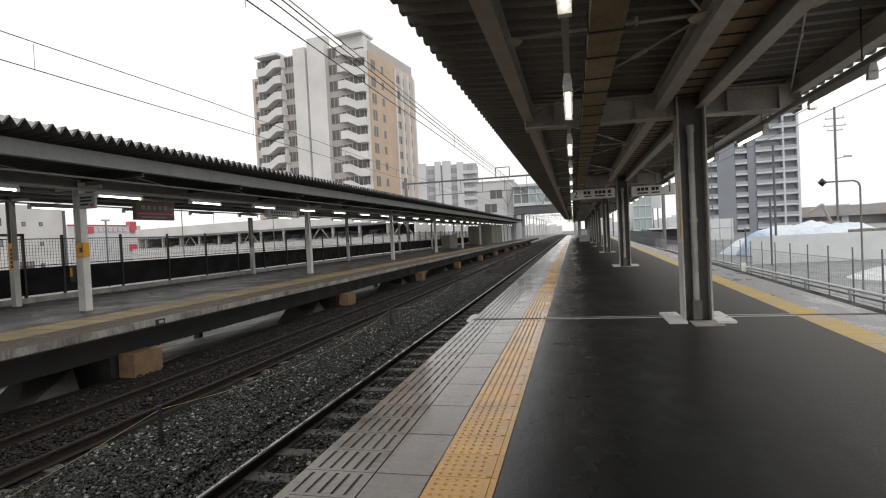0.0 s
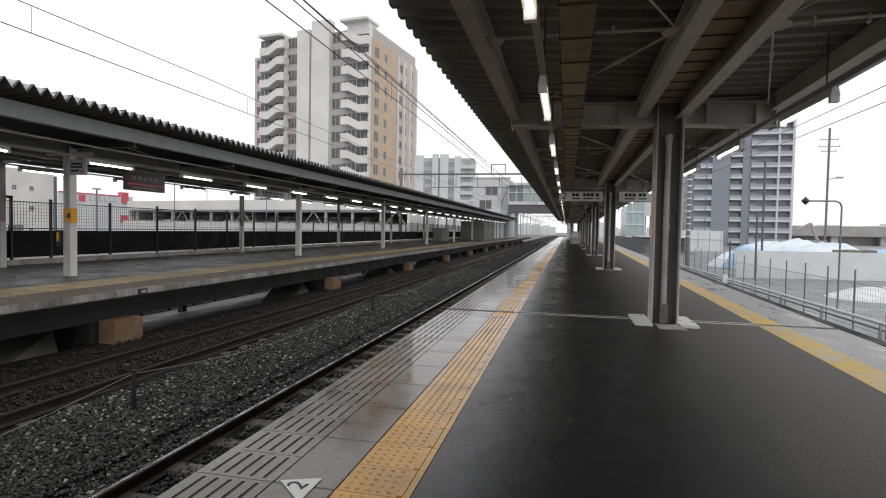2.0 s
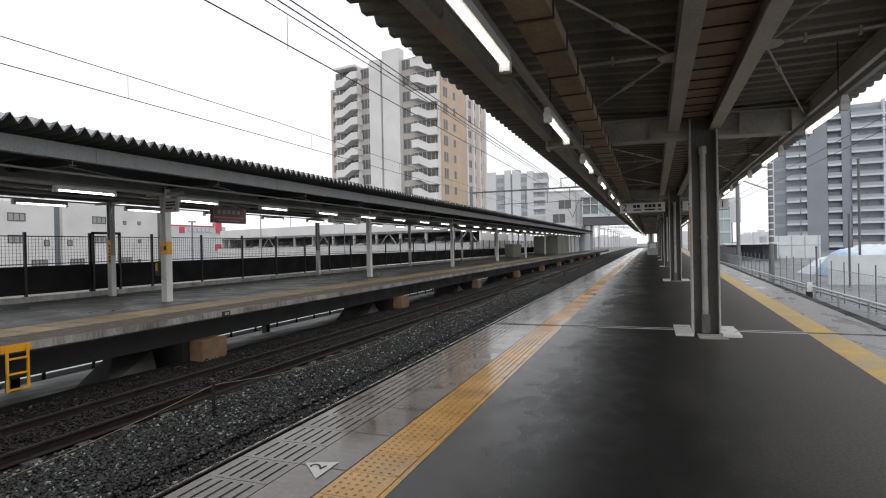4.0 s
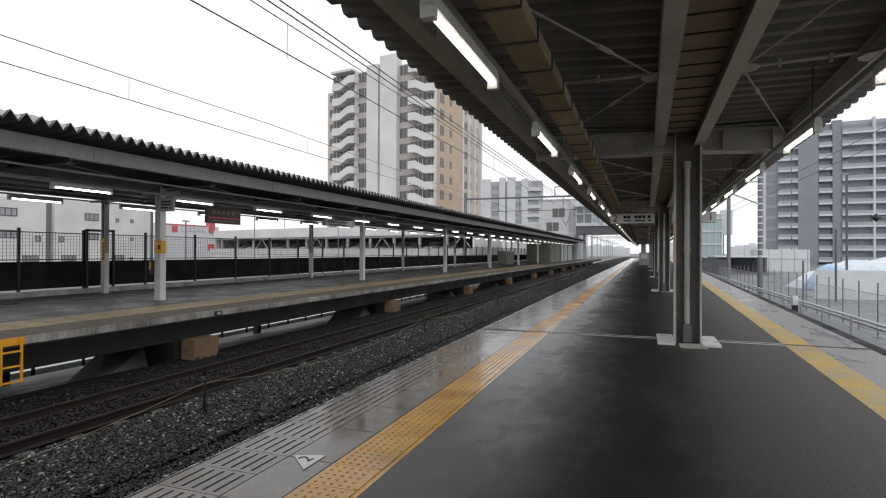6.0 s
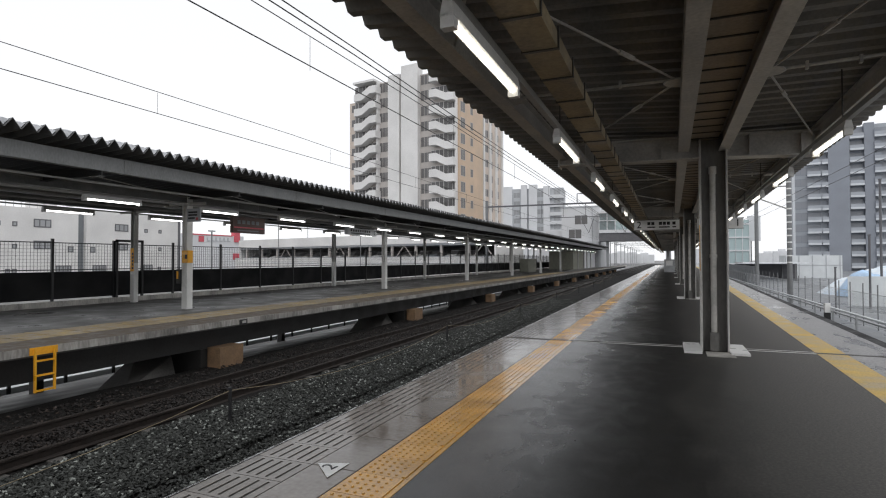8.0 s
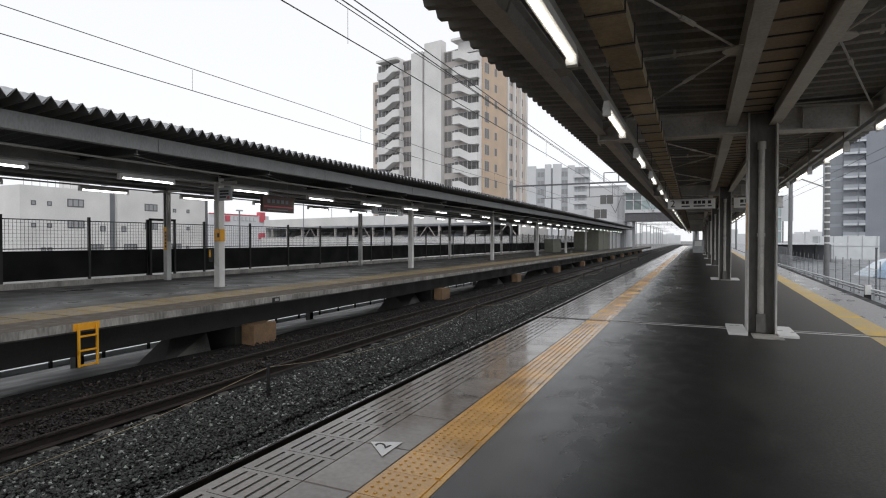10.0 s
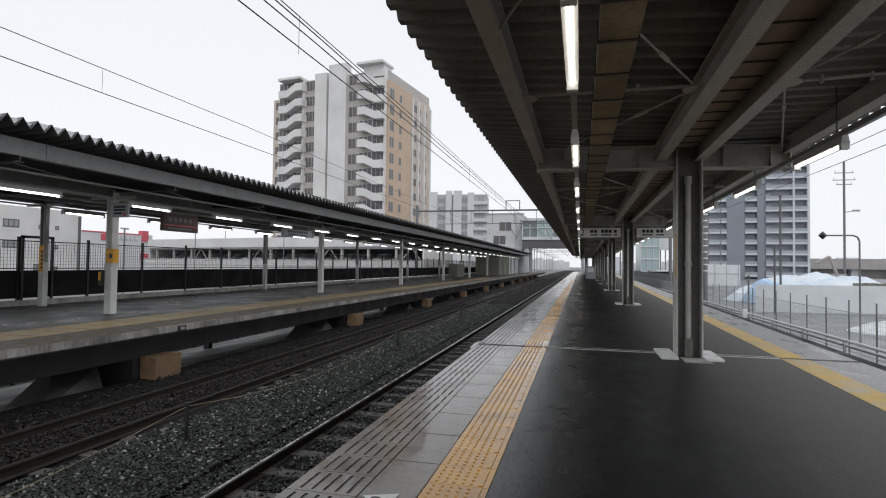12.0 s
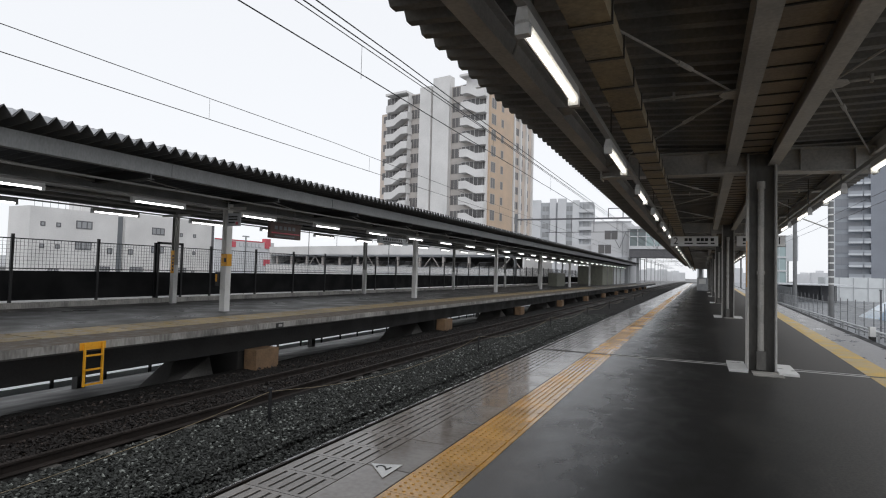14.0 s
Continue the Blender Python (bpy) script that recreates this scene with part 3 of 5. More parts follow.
# hanging direction signs
def direction_sign(label, number, x0, x1, y, z0, z1, number_left, cols):
    w = x1 - x0
    s = thing("direction_sign", label, "sign", "direction signs", at=((x0 + x1) / 2, y, z0))
    boxes("sign_box", M_WHITE, s, "", (-w / 2, w / 2, 0, 0.16, 0, z1 - z0))
    boxes("sign_frame", M_STEEL, s, "", (-w / 2 - 0.02, w / 2 + 0.02, -0.004, 0.165, -0.02, 0), (-w / 2 - 0.02, w / 2 + 0.02, -0.004, 0.165, z1 - z0, z1 - z0 + 0.02))
    nx = (-w / 2 + 0.17) if number_left else (w / 2 - 0.17)
    flat_text("platform_number", number, 0.34, M_INK, s, pose(nx, -0.004, (z1 - z0) / 2, 90, 0, 0), "black platform number")
    bm = bmesh.new()
    sgn = 1 if number_left else -1
    for a, b in cols:
        xa, xb = sorted((nx + sgn * a, nx + sgn * b))
        for i in range(max(1, int((xb - xa) / 0.13))):
            box(bm, xa + i * 0.13, xa + i * 0.13 + 0.10, -0.005, 0, (z1 - z0) * 0.50, (z1 - z0) * 0.82)
        box(bm, xa, xb - 0.04, -0.005, 0, (z1 - z0) * 0.20, (z1 - z0) * 0.33)
    part("lettering", bm, M_INK, s, "dark unreadable lettering")
    for xx in (-w * 0.35, w * 0.35):
        bm = bmesh.new()
        bar(bm, (xx, 0.08, z1 - z0), (xx, 0.08, 3.2 - z0), 0.015, 6)
        part("hanger", bm, M_STEEL, s)
    return s


direction_sign("white hanging direction sign with platform number 2", "2", -0.84, 0.66, 20.7, 2.48, 2.81, True, ((0.28, 0.58), (0.66, 1.05), (1.10, 1.26)))
direction_sign("white hanging direction sign with platform number 1", "1", 1.22, 2.62, 20.7, 2.48, 2.81, False, ((0.28, 0.58), (0.66, 1.05)))

# ---------- far platform ----------
far = thing("far_platform", "opposite platform with worn asphalt deck on a dark girder", "platform", kind="structure")
FY0, FY1 = -20.0, 150.0
boxes("deck", M_ASPHALT_FAR, far, "worn damp asphalt deck", (F_KERB - 0.3, -11.55, FY0, FY1, -0.17, 0.0))
boxes("edge_strip", M_EDGE_WORN, far, "brown worn strip along the edge", (F_EDGE - 0.98, F_EDGE - 0.01, FY0, FY1, -0.03, 0.002))
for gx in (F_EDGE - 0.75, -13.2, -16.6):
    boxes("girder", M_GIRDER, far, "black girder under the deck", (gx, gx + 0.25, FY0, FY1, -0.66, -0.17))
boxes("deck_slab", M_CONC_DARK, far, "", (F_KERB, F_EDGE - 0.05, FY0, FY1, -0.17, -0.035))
kerb = boxes("kerb", M_CONC, far, "pale concrete kerb under the fence", (F_KERB - 0.35, F_KERB, FY0, FY1, 0.0, 0.17))

# piers under the far platform
pier = thing("platform_pier", "brown block and grey concrete pier under the far platform", "pier", "piers under the far platform", at=(0, 10.05, 0))
boxes("block", M_BROWN, pier, "brown weathered block", (F_EDGE - 0.40, F_EDGE - 0.02, -0.20, 0.56, -1.3, -0.62))
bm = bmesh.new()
# wall and rear post painted near-black to stand in for shade under the deck
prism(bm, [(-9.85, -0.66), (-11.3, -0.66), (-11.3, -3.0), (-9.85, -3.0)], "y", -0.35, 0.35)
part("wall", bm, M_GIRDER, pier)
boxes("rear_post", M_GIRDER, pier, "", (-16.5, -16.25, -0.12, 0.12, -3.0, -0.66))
bm = bmesh.new()
vs = [(-10.0, -0.9, -1.25), (-10.0, -2.2, -1.28), (-12.0, -2.5, -2.4), (-12.0, -0.6, -2.4), (-10.5, -0.6, -0.80), (-11.6, -0.6, -0.76)]
v = [bm.verts.new(p) for p in vs]
for f in ((0, 1, 4), (1, 2, 5, 4), (2, 3, 5), (0, 4, 5, 3)):
    bm.faces.new([v[i] for i in f])
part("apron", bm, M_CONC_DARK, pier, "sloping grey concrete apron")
for i in range(-2, 11):
    if i:
        copy_thing(pier, pose(0, 10.05 + 10.65 * i, 0))


def far_column(x, y, h, material, label):
    c = thing("canopy_column", label, "column", "columns of the far canopy", at=(x, y, 0))
    bm = bmesh.new()
    t = 0.018
    box(bm, -h, -h + t, -h, h, 0, 3.3)
    box(bm, h - t, h, -h, h, 0, 3.3)
    box(bm, -h + t, h - t, -0.012, 0.012, 0, 3.3)
    part("shaft", bm, material, c)
    boxes("foot_casing", M_STEEL_LIGHT, c, "white boxed foot", (-h - 0.004, h + 0.004, -h - 0.004, h + 0.004, 0, 1.35))
    boxes("bracket", M_BEAM, c, "", (-0.03, 0.7, -0.03, 0.03, 3.06, 3.14), (-0.7, -0.03, -0.03, 0.03, 3.06, 3.14))
    return c


fc = far_column(F_COL, 12.1, 0.10, M_STEEL_LIGHT, "white-painted steel column of the far canopy")
fb = far_column(F_BACK, 13.4, 0.082, M_STEEL, "grey steel rear column of the far canopy")
for i in (-2, -1, 1, 2, 3, 4, 5, 6, 7, 8):
    copy_thing(fc, pose(F_COL, 12.1 + FAR_BAY * i, 0))
    copy_thing(fb, pose(F_BACK, 13.4 + FAR_BAY * i, 0))

FBT = FAR_BAY / 3
far_canopy = thing("far_canopy", "long canopy with toothed dark roof sheet over the far platform", "canopy", kind="structure")
corrugated("roof_sheet", [(-10.40, 3.79), (-14.8, 3.52), (-18.6, 3.80)], -20, 112, 0.275, 0.17, M_ROOF_TOP, far_canopy, "folded roof sheet with a toothed edge, underside shade painted in", 0.05)
for x0, x1, z0, z1, nm, mm in ((-11.12, -10.94, 3.36, 3.68, "front_beam", M_FASCIA), (-13.0, -12.8, 3.12, 3.40, "purlin", M_FAR_BEAM), (-14.9, -14.7, 3.15, 3.40, "purlin", M_FAR_BEAM), (-16.85, -16.65, 3.12, 3.40, "purlin", M_FAR_BEAM), (-18.3, -18.1, 3.3, 3.6, "rear_beam", M_FAR_BEAM)):
    bm = bmesh.new()
    if nm == "front_beam":
        prism(bm, [(x1, z0), (x1, z1), (x1 - 0.03, z1), (x1 - 0.03, z0 + 0.03), (x0, z0 + 0.03), (x0, z0)], "y", -20, 112)
    else:
        ibeam(bm, "y", x0, x1, z0, z1, -20, 112)
    part(nm, bm, mm, far_canopy)
# old snow lying in the troughs of the folded sheet along the eave
bm = bmesh.new()
rs = random.Random(21)
for j in range(1, 479):
    yc, f = -20 + 0.275 * j, rs.uniform(0.62, 0.92)
    w, h, x1 = 0.275 * 0.46 * f, 0.17 * f, -10.42 - rs.uniform(0.0, 0.04)
    ends = [[bm.verts.new((x, yc + dy, 3.79 + 0.0614 * (x + 10.40) + dz)) for dy, dz in ((0.0, 0.012), (w, h), (0.0, h + 0.012), (-w, h))] for x in (x1, x1 - 1.6)]
    for i in range(4):
        bm.faces.new((ends[0][i], ends[0][(i + 1) % 4], ends[1][(i + 1) % 4], ends[1][i]))
    bm.faces.new(ends[0])
    bm.faces.new(ends[1][::-1])
tagged(part("roof_snow", bm, M_SNOW, far_canopy), "old white snow in the roof troughs", kind="stuff")
bm = bmesh.new()
ibeam(bm, "x", -0.08, 0.08, 3.24, 3.46, -18.2, -10.95)
me_cb = mesh_of("cross_beam", bm, M_ROOF_FAR)
rods = []
for xa, xb, z in ((-11.3, -12.9, 3.28), (-12.9, -14.8, 3.22), (-14.8, -16.7, 3.22)):
    bm = bmesh.new()
    bar(bm, (xa, 0, z), (xb, FBT, z), 0.014, 5)
    rods.append(mesh_of("bracing_rod", bm, M_STEEL))
for i in range(-7, 24):
    piece("cross_beam", me_cb, far_canopy, (0, 12.1 + FBT * i, 0))
    for me in rods:
        piece("bracing_rod", me, far_canopy, (0, 12.1 + FBT * i, 0))
bm = bmesh.new()
box(bm, -10.939, -10.928, -0.06, 0.06, 3.38, 3.66)
me_sp = mesh_of("splice_plate", bm, M_FASCIA)
for i in range(-4, 17):
    piece("splice_plate", me_sp, far_canopy, (0, 8.6 + 6.1 * i, 0))
# rails without lamps are added to stand in for lit purlin lines
for x, z in ((-11.6, 3.16), (-12.3, 2.98), (-13.4, 3.10), (-14.3, 3.12), (-15.3, 3.08), (-16.2, 2.98)):
    rail = thing("lamp_rail", "thin dark rail under the far canopy", "lamp rail")
    boxes("rail_bar", M_STEEL, rail, "", (x - 0.02, x + 0.02, -18, 110, z, z + 0.04))
for x, first in ((-12.3, 12.0), (-16.2, 13.5)):
    src = lamp(x, first, 2.89, M_TUBE_FAR, 1.5, "lamps under the far canopy", "lit white fluorescent lamp under the far canopy", 0.065)
    for i in range(-6, 28):
        if i:
            copy_thing(src, pose(x, first + 3.45 * i, 2.89))

# ---------- black fence on the kerb ----------
fence = thing("platform_fence", "black mesh fence with solid lower panels on the kerb", "fence", kind="structure")
FX = F_KERB - 0.12
# posts every 2.44 m, with one shorter bay beside the gate
ys = [-13.3 + 2.44 * i for i in range(11)] + [13.14 + 2.44 * i for i in range(40)]
bm = bmesh.new()
box(bm, FX - 0.035, FX + 0.035, -0.035, 0.035, 0.17, 2.12)
me_post = mesh_of("post", bm, M_BLACK_METAL)


def fence_bay(ln):
    bm = bmesh.new()
    box(bm, FX - 0.02, FX + 0.02, 0.045, ln - 0.045, 0.23, 1.08)
    sheet = mesh_of("panel", bm, M_BLACK)
    bm = bmesh.new()
    box(bm, FX - 0.02, FX + 0.02, 0.04, ln - 0.04, 1.98, 2.01)
    box(bm, FX - 0.02, FX + 0.02, 0.04, ln - 0.04, 1.13, 1.16)
    for i in range(1, int(ln / 0.1)):
        box(bm, FX - 0.004, FX + 0.004, i * 0.1, i * 0.1 + 0.008, 1.1, 2.0)
    for i in range(1, 8):
        zz = 1.16 + i * 0.105
        box(bm, FX - 0.004, FX + 0.004, 0.04, ln - 0.04, zz, zz + 0.007)
    return sheet, mesh_of("mesh_panel", bm, M_BLACK_METAL)


long_bay, other_bay = fence_bay(2.44), fence_bay(13.14 - (-13.3 + 2.44 * 10))
for i, y in enumerate(ys):
    sheet, net = other_bay if i == 10 else long_bay
    piece("post", me_post, fence, (0, y, 0))
    piece("panel", sheet, fence, (0, y, 0))
    piece("mesh_panel", net, fence, (0, y, 0))

# ladder down from the far platform
ladder = thing("ladder", "orange-yellow steel ladder on the far platform edge", "ladder", at=(F_EDGE + 0.05, 5.76, 0))
for yy in (0.0, 0.31):
    boxes("stile", M_LADDER, ladder, "", (-0.02, 0.02, yy, yy + 0.028, -0.74, -0.02))
for zz in (-0.24, -0.48, -0.73):
    boxes("rung", M_LADDER, ladder, "", (-0.015, 0.018, 0.02, 0.32, zz, zz + 0.028))
boxes("paint_patch", M_LADDER, ladder, "yellow paint on the edge", (-0.046, -0.040, -0.05, 0.40, -0.13, -0.004))

# rope posts between the tracks
rope = thing("rope_barrier", "low dark posts with a sagging rope between the tracks", "barrier")
bm = bmesh.new()
bar(bm, (0, 0, BED), (0, 0, -0.51), 0.026, 8)
bar(bm, (0, 0, -0.52), (0, 0, -0.49), 0.034, 8)
me_p = mesh_of("post", bm, M_BLACK_METAL)
py = [6.45 - 8.8 + 8.8 * i for i in range(0, 9)]
for y in py:
    piece("post", me_p, rope, (-5.88, y, 0))
bm = bmesh.new()
for a, b in zip(py, py[1:]):
    pts = [(-5.88, a + (b - a) * t, -0.54 - 0.30 * 4 * t * (1 - t)) for t in [i / 8 for i in range(9)]]
    for p, q in zip(pts, pts[1:]):
        bar(bm, p, q, 0.0045, 5)
part("rope", bm, M_DUCT, rope)

# ---------- overhead wires ----------
def wire(name, label, x, z, sag, r, droppers=None, span=40.0, y_first=-18.5):
    w = thing(name, label, "wire", "overhead wires")
    bm = bmesh.new()
    y = -30.0
    for k in range(7):
        pts = []
        for i in range(13):
            t = i / 12
            pts.append((x, y + span * t, z - sag * 4 * t * (1 - t)))
        for p, q in zip(pts, pts[1:]):
            bar(bm, p, q, r, 5)
        y += span
    bmesh.ops.remove_doubles(bm, verts=bm.verts, dist=0.002)
    part("cable", bm, M_WIRE, w)
    if droppers:
        bm = bmesh.new()
        bar(bm, (x, 0, droppers), (x, 0, z - sag * 0.5), 0.0035, 4)
        me_d = mesh_of("dropper", bm, M_WIRE)
        for i in range(28):
            piece("dropper", me_d, w, (0, y_first + 5.0 * i, 0))


wire("contact_wire", "dark contact wire over the far track", -7.5, 3.85, 0.0, 0.0065)
wire("messenger_wire", "dark messenger wire over the far track", -7.5, 4.24, 0.10, 0.006, 3.85)
wire("contact_wire", "dark contact wire over the near track", -3.8, 3.82, 0.0, 0.0075)
wire("messenger_wire", "dark messenger wire over the near track", -3.9, 4.28, 0.06, 0.0065, 3.82, y_first=-19.3)
wire("feeder_wire", "dark feeder cable high between the tracks", -5.78, 5.88, 0.06, 0.013)
wire("feeder_wire", "dark feeder cable high between the tracks", -5.90, 5.82, 0.06, 0.013)

# ---------- materials of the town ----------
M_BW = mat("white_render_wall", (0.72, 0.71, 0.70), 0.6, var=0.12, scale=0.25, fine=6, bump=0.05)
M_BG = mat("grey_tile_wall", (0.50, 0.465, 0.44), 0.6, var=0.15, scale=0.4, fine=12, bump=0.1)
M_BB = mat("beige_tile_wall", (0.57, 0.43, 0.315), 0.6, var=0.14, scale=0.4, fine=12, bump=0.1)
M_BB2 = mat("pale_beige_wall", (0.60, 0.515, 0.45), 0.6, var=0.14, scale=0.4, fine=12, bump=0.1)
M_PANE = glass("window_glass", (0.17, 0.175, 0.18), 0.15)
M_PANE_W = glass("grey_glass", (0.34, 0.35, 0.36), 0.2)
M_PANE_D = glass("dark_recess_glass", (0.11, 0.105, 0.105), 0.3)
# tower, far walls and road are paled: haze is mixed into their colours
M_TOWER = mat("slate_grey_wall", (0.26, 0.28, 0.32), 0.6, var=0.12, scale=0.3, fine=8, bump=0.05)
M_TOWER_L = mat("pale_balcony_front", (0.62, 0.645, 0.68), 0.6, var=0.1, scale=0.3, fine=8, bump=0.05)
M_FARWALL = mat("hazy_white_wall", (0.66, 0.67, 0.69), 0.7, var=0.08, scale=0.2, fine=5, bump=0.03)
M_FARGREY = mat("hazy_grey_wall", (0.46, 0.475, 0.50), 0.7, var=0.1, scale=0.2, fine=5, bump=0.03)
M_FARGREY_D = mat("blue_grey_wall", (0.20, 0.215, 0.23), 0.7, var=0.2, scale=0.4, fine=6, bump=0.05)
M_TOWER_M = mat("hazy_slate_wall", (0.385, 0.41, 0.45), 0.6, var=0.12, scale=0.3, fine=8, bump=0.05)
M_TARP = mat("blue_tarpaulin", (0.42, 0.58, 0.78), 0.5, var=0.25, scale=1.5, fine=12, bump=0.3)
M_BROWNROAD = mat("hazy_brown_parapet", (0.40, 0.375, 0.365), 0.7, var=0.2, scale=0.3, fine=5)
M_TEAL = glass("teal_glass", (0.36, 0.46, 0.47), 0.2)
M_POLE_D = mat("dark_gantry_steel", (0.13, 0.13, 0.14), 0.6, var=0.2, scale=3)
M_POLE = mat("concrete_pole", (0.20, 0.205, 0.21), 0.7, var=0.2, scale=3)
M_KHAKI = mat("khaki_wall", (0.22, 0.22, 0.18), 0.7, var=0.2)
M_YARD = mat("slushy_yard", (0.215, 0.225, 0.24), 0.45, var=0.35, scale=0.5, fine=10, bump=0.3, rough_var=0.2)
M_WHITE_HOARD = mat("white_hoarding_sheet", (0.68, 0.71, 0.725), 0.5, var=0.08, scale=1, fine=10)
M_GALV = mat("galvanised_steel", (0.42, 0.43, 0.44), 0.45, 0.4, var=0.2)
M_SIGNBROWN = mat("dark_brown_sign", (0.10, 0.06, 0.05), 0.5, var=0.2)


def local(name, label, category, x, y, rz, group="", kind=""):
    t = thing(name, label, category, group, kind, (x, y, 0))
    t.rotation_euler = (0, 0, rz)
    return t


def window_piece(parent, kit, at, turn=0.0):
    """A window from its kit: the frame, with the pane and the mullions under it."""
    me_frame, me_pane, me_mull, xs = kit
    w = piece("window", me_frame, parent, at, turn)
    piece("pane", me_pane, w, (0, 0, 0))
    for x in xs:
        piece("mullion", me_mull, w, (x, 0, 0))
    return w


def window_kit(w, h, pane, frame_mat=None, mullions=1, fr=0.07):
    """Meshes of a window facing local -y: a ring frame, a recessed pane, a mullion."""
    bm = bmesh.new()
    rings = []
    for y, i in ((0.0, 0.0), (-0.05, 0.0), (-0.05, fr), (0.0, fr)):
        rings.append([bm.verts.new((x, y, z)) for x, z in ((-w / 2 + i, i), (w / 2 - i, i), (w / 2 - i, h - i), (-w / 2 + i, h - i))])
    for a, b in zip(rings, rings[1:]):
        for k in range(4):
            bm.faces.new((a[k], a[(k + 1) % 4], b[(k + 1) % 4], b[k]))
    me_frame = mesh_of("window", bm, frame_mat or M_BG)
    bm = bmesh.new()
    box(bm, -w / 2 + 0.02, w / 2 - 0.02, -0.025, -0.004, 0.02, h - 0.02)
    me_pane = mesh_of("pane", bm, pane)
    bm = bmesh.new()
    box(bm, -fr / 2, fr / 2, -0.045, -0.026, fr, h - fr)
    me_mull = mesh_of("mullion", bm, frame_mat or M_BG)
    return me_frame, me_pane, me_mull, [-w / 2 + w * (i + 1) / (mullions + 1) for i in range(mullions)]


# ---------- tall apartment block behind the far platform ----------
A_C, A_L = Vector((-33.9, 90.0)), Vector((-58.6, 93.6))
d = (A_C - A_L)
A_W = d.length
apt = local("apartment_building", "twelve-storey white and beige apartment block with stepped balconies", "apartment building", A_L.x, A_L.y, math.atan2(d.y, d.x))
A_D, ST, TOP = 18.8, 2.88, 33.2


def au(u):
    """Local x from the distance to the right-hand corner."""
    return A_W - u


boxes("body", M_BG, apt, "grey tiled wall", (au(22.9), au(0.0), 0.5, A_D - 0.4, -1.3, TOP + 2.6))
boxes("beige_wing", M_BB2, apt, "beige corner strip", (au(25.0), au(22.9), 0.6, A_D - 1, -1.3, TOP - 0.3))
boxes("side_wall", M_BB, apt, "beige tiled side wall", (au(0.6), au(0.0) + 0.25, 0.3, 9.6, -1.3, TOP + 0.8))
boxes("side_wall", M_BB2, apt, "pale beige side wall", (au(0.6), au(0.0) + 0.05, 9.6, A_D, -1.3, TOP + 0.9))
boxes("shaft_tower", M_BW, apt, "white lift tower", (au(15.0), au(12.4), -0.2, 1.3, -1.3, TOP + 3.4))
boxes("shaft_tower", M_BW, apt, "tall white lift tower", (au(11.8), au(8.1), -0.4, 1.3, -1.3, TOP + 4.6))
boxes("roof_slab", M_BW, apt, "", (au(22.6), au(17.5), -1.4, 3.0, TOP + 2.6, TOP + 3.0))
boxes("roof_slab", M_BW, apt, "", (au(5.4), au(0.2), -1.4, 3.0, TOP + 3.5, TOP + 3.9))
boxes("penthouse_wall", M_BW, apt, "", (au(4.6), au(0.4), -0.2, 2.5, TOP + 1.4, TOP + 3.5))
boxes("rib", M_BW, apt, "white vertical rib", *[(au(0.0) + 0.02, au(0.0) + 0.45, v, v + 0.5, -1.3, TOP + 0.2) for v in (9.8, 12.6, 15.4, 18.2)])
boxes("rib", M_BW, apt, "", (au(17.7), au(17.4), -0.3, 0.6, -1.3, TOP + 2.6), (au(0.35), au(0.05), -0.3, 0.6, -1.3, TOP + 2.6))


def stair_balcony(pts, y0=-1.2, y1=0.5):
    """White parapet that steps up or down along the stair, with its floor and closed ends."""
    bm = bmesh.new()
    for (xa, za), (xb, zb) in zip(pts, pts[1:]):
        for ya, yb, lo, hi in ((y0, y0 + 0.16, -0.2, 1.2), (y0 + 0.16, y1, -0.2, 0.0)):
            v = [bm.verts.new(p) for p in ((xa, ya, za + lo), (xb, ya, zb + lo), (xb, yb, zb + lo), (xa, yb, za + lo),
                                           (xa, ya, za + hi), (xb, ya, zb + hi), (xb, yb, zb + hi), (xa, yb, za + hi))]
            for f in ((3, 2, 1, 0), (4, 5, 6, 7), (0, 1, 5, 4), (2, 3, 7, 6), (1, 2, 6, 5), (3, 0, 4, 7)):
                bm.faces.new([v[k] for k in f])
    for (x, z), s in ((pts[0], 1), (pts[-1], -1)):
        box(bm, min(x, x + 0.15 * s), max(x, x + 0.15 * s), y0 + 0.16, y1, z, z + 1.2)
    bmesh.ops.remove_doubles(bm, verts=bm.verts, dist=0.0005)
    return mesh_of("balcony", bm, M_BW)


me_bl = stair_balcony([(au(22.5), -0.5), (au(20.6), -0.5), (au(18.7), 0.6), (au(17.2), 0.6)])
me_br = stair_balcony([(au(5.2), 0.55), (au(3.7), 0.55), (au(1.7), -0.45), (au(0.1), -0.45)])
wa = window_kit(2.3, 1.9, M_PANE_D, M_BG, 2)
sa = window_kit(1.0, 1.5, M_PANE_D, M_BG, 0)
sb = window_kit(1.7, 1.9, M_PANE_D, M_BG, 1)
ba = window_kit(2.7, 2.1, M_PANE_D, M_BW, 2)
for s in range(-1, 12):
    z = TOP - ST * (s + 1)
    piece("balcony", me_bl, apt, (0, 0, z))
    piece("balcony", me_br, apt, (0, 0, z))
    for u, kit in ((16.3, wa), (6.8, wa), (19.6, ba), (22.2, ba), (4.4, ba), (1.7, ba)):
        window_piece(apt, kit, (au(u), 0.5, z + 0.55))
    if s < 0:
        continue
    window_piece(apt, sb, (au(0.0) + 0.25, 1.6, z + 0.5), math.pi / 2)
    for v in (5.0, 10.9, 11.9, 13.8, 16.6):
        window_piece(apt, sa, (au(0.0) + (0.25 if v < 9 else 0.05), v, z + 0.7), math.pi / 2)
    window_piece(apt, sa, (au(24.0), 0.6, z + 0.6))

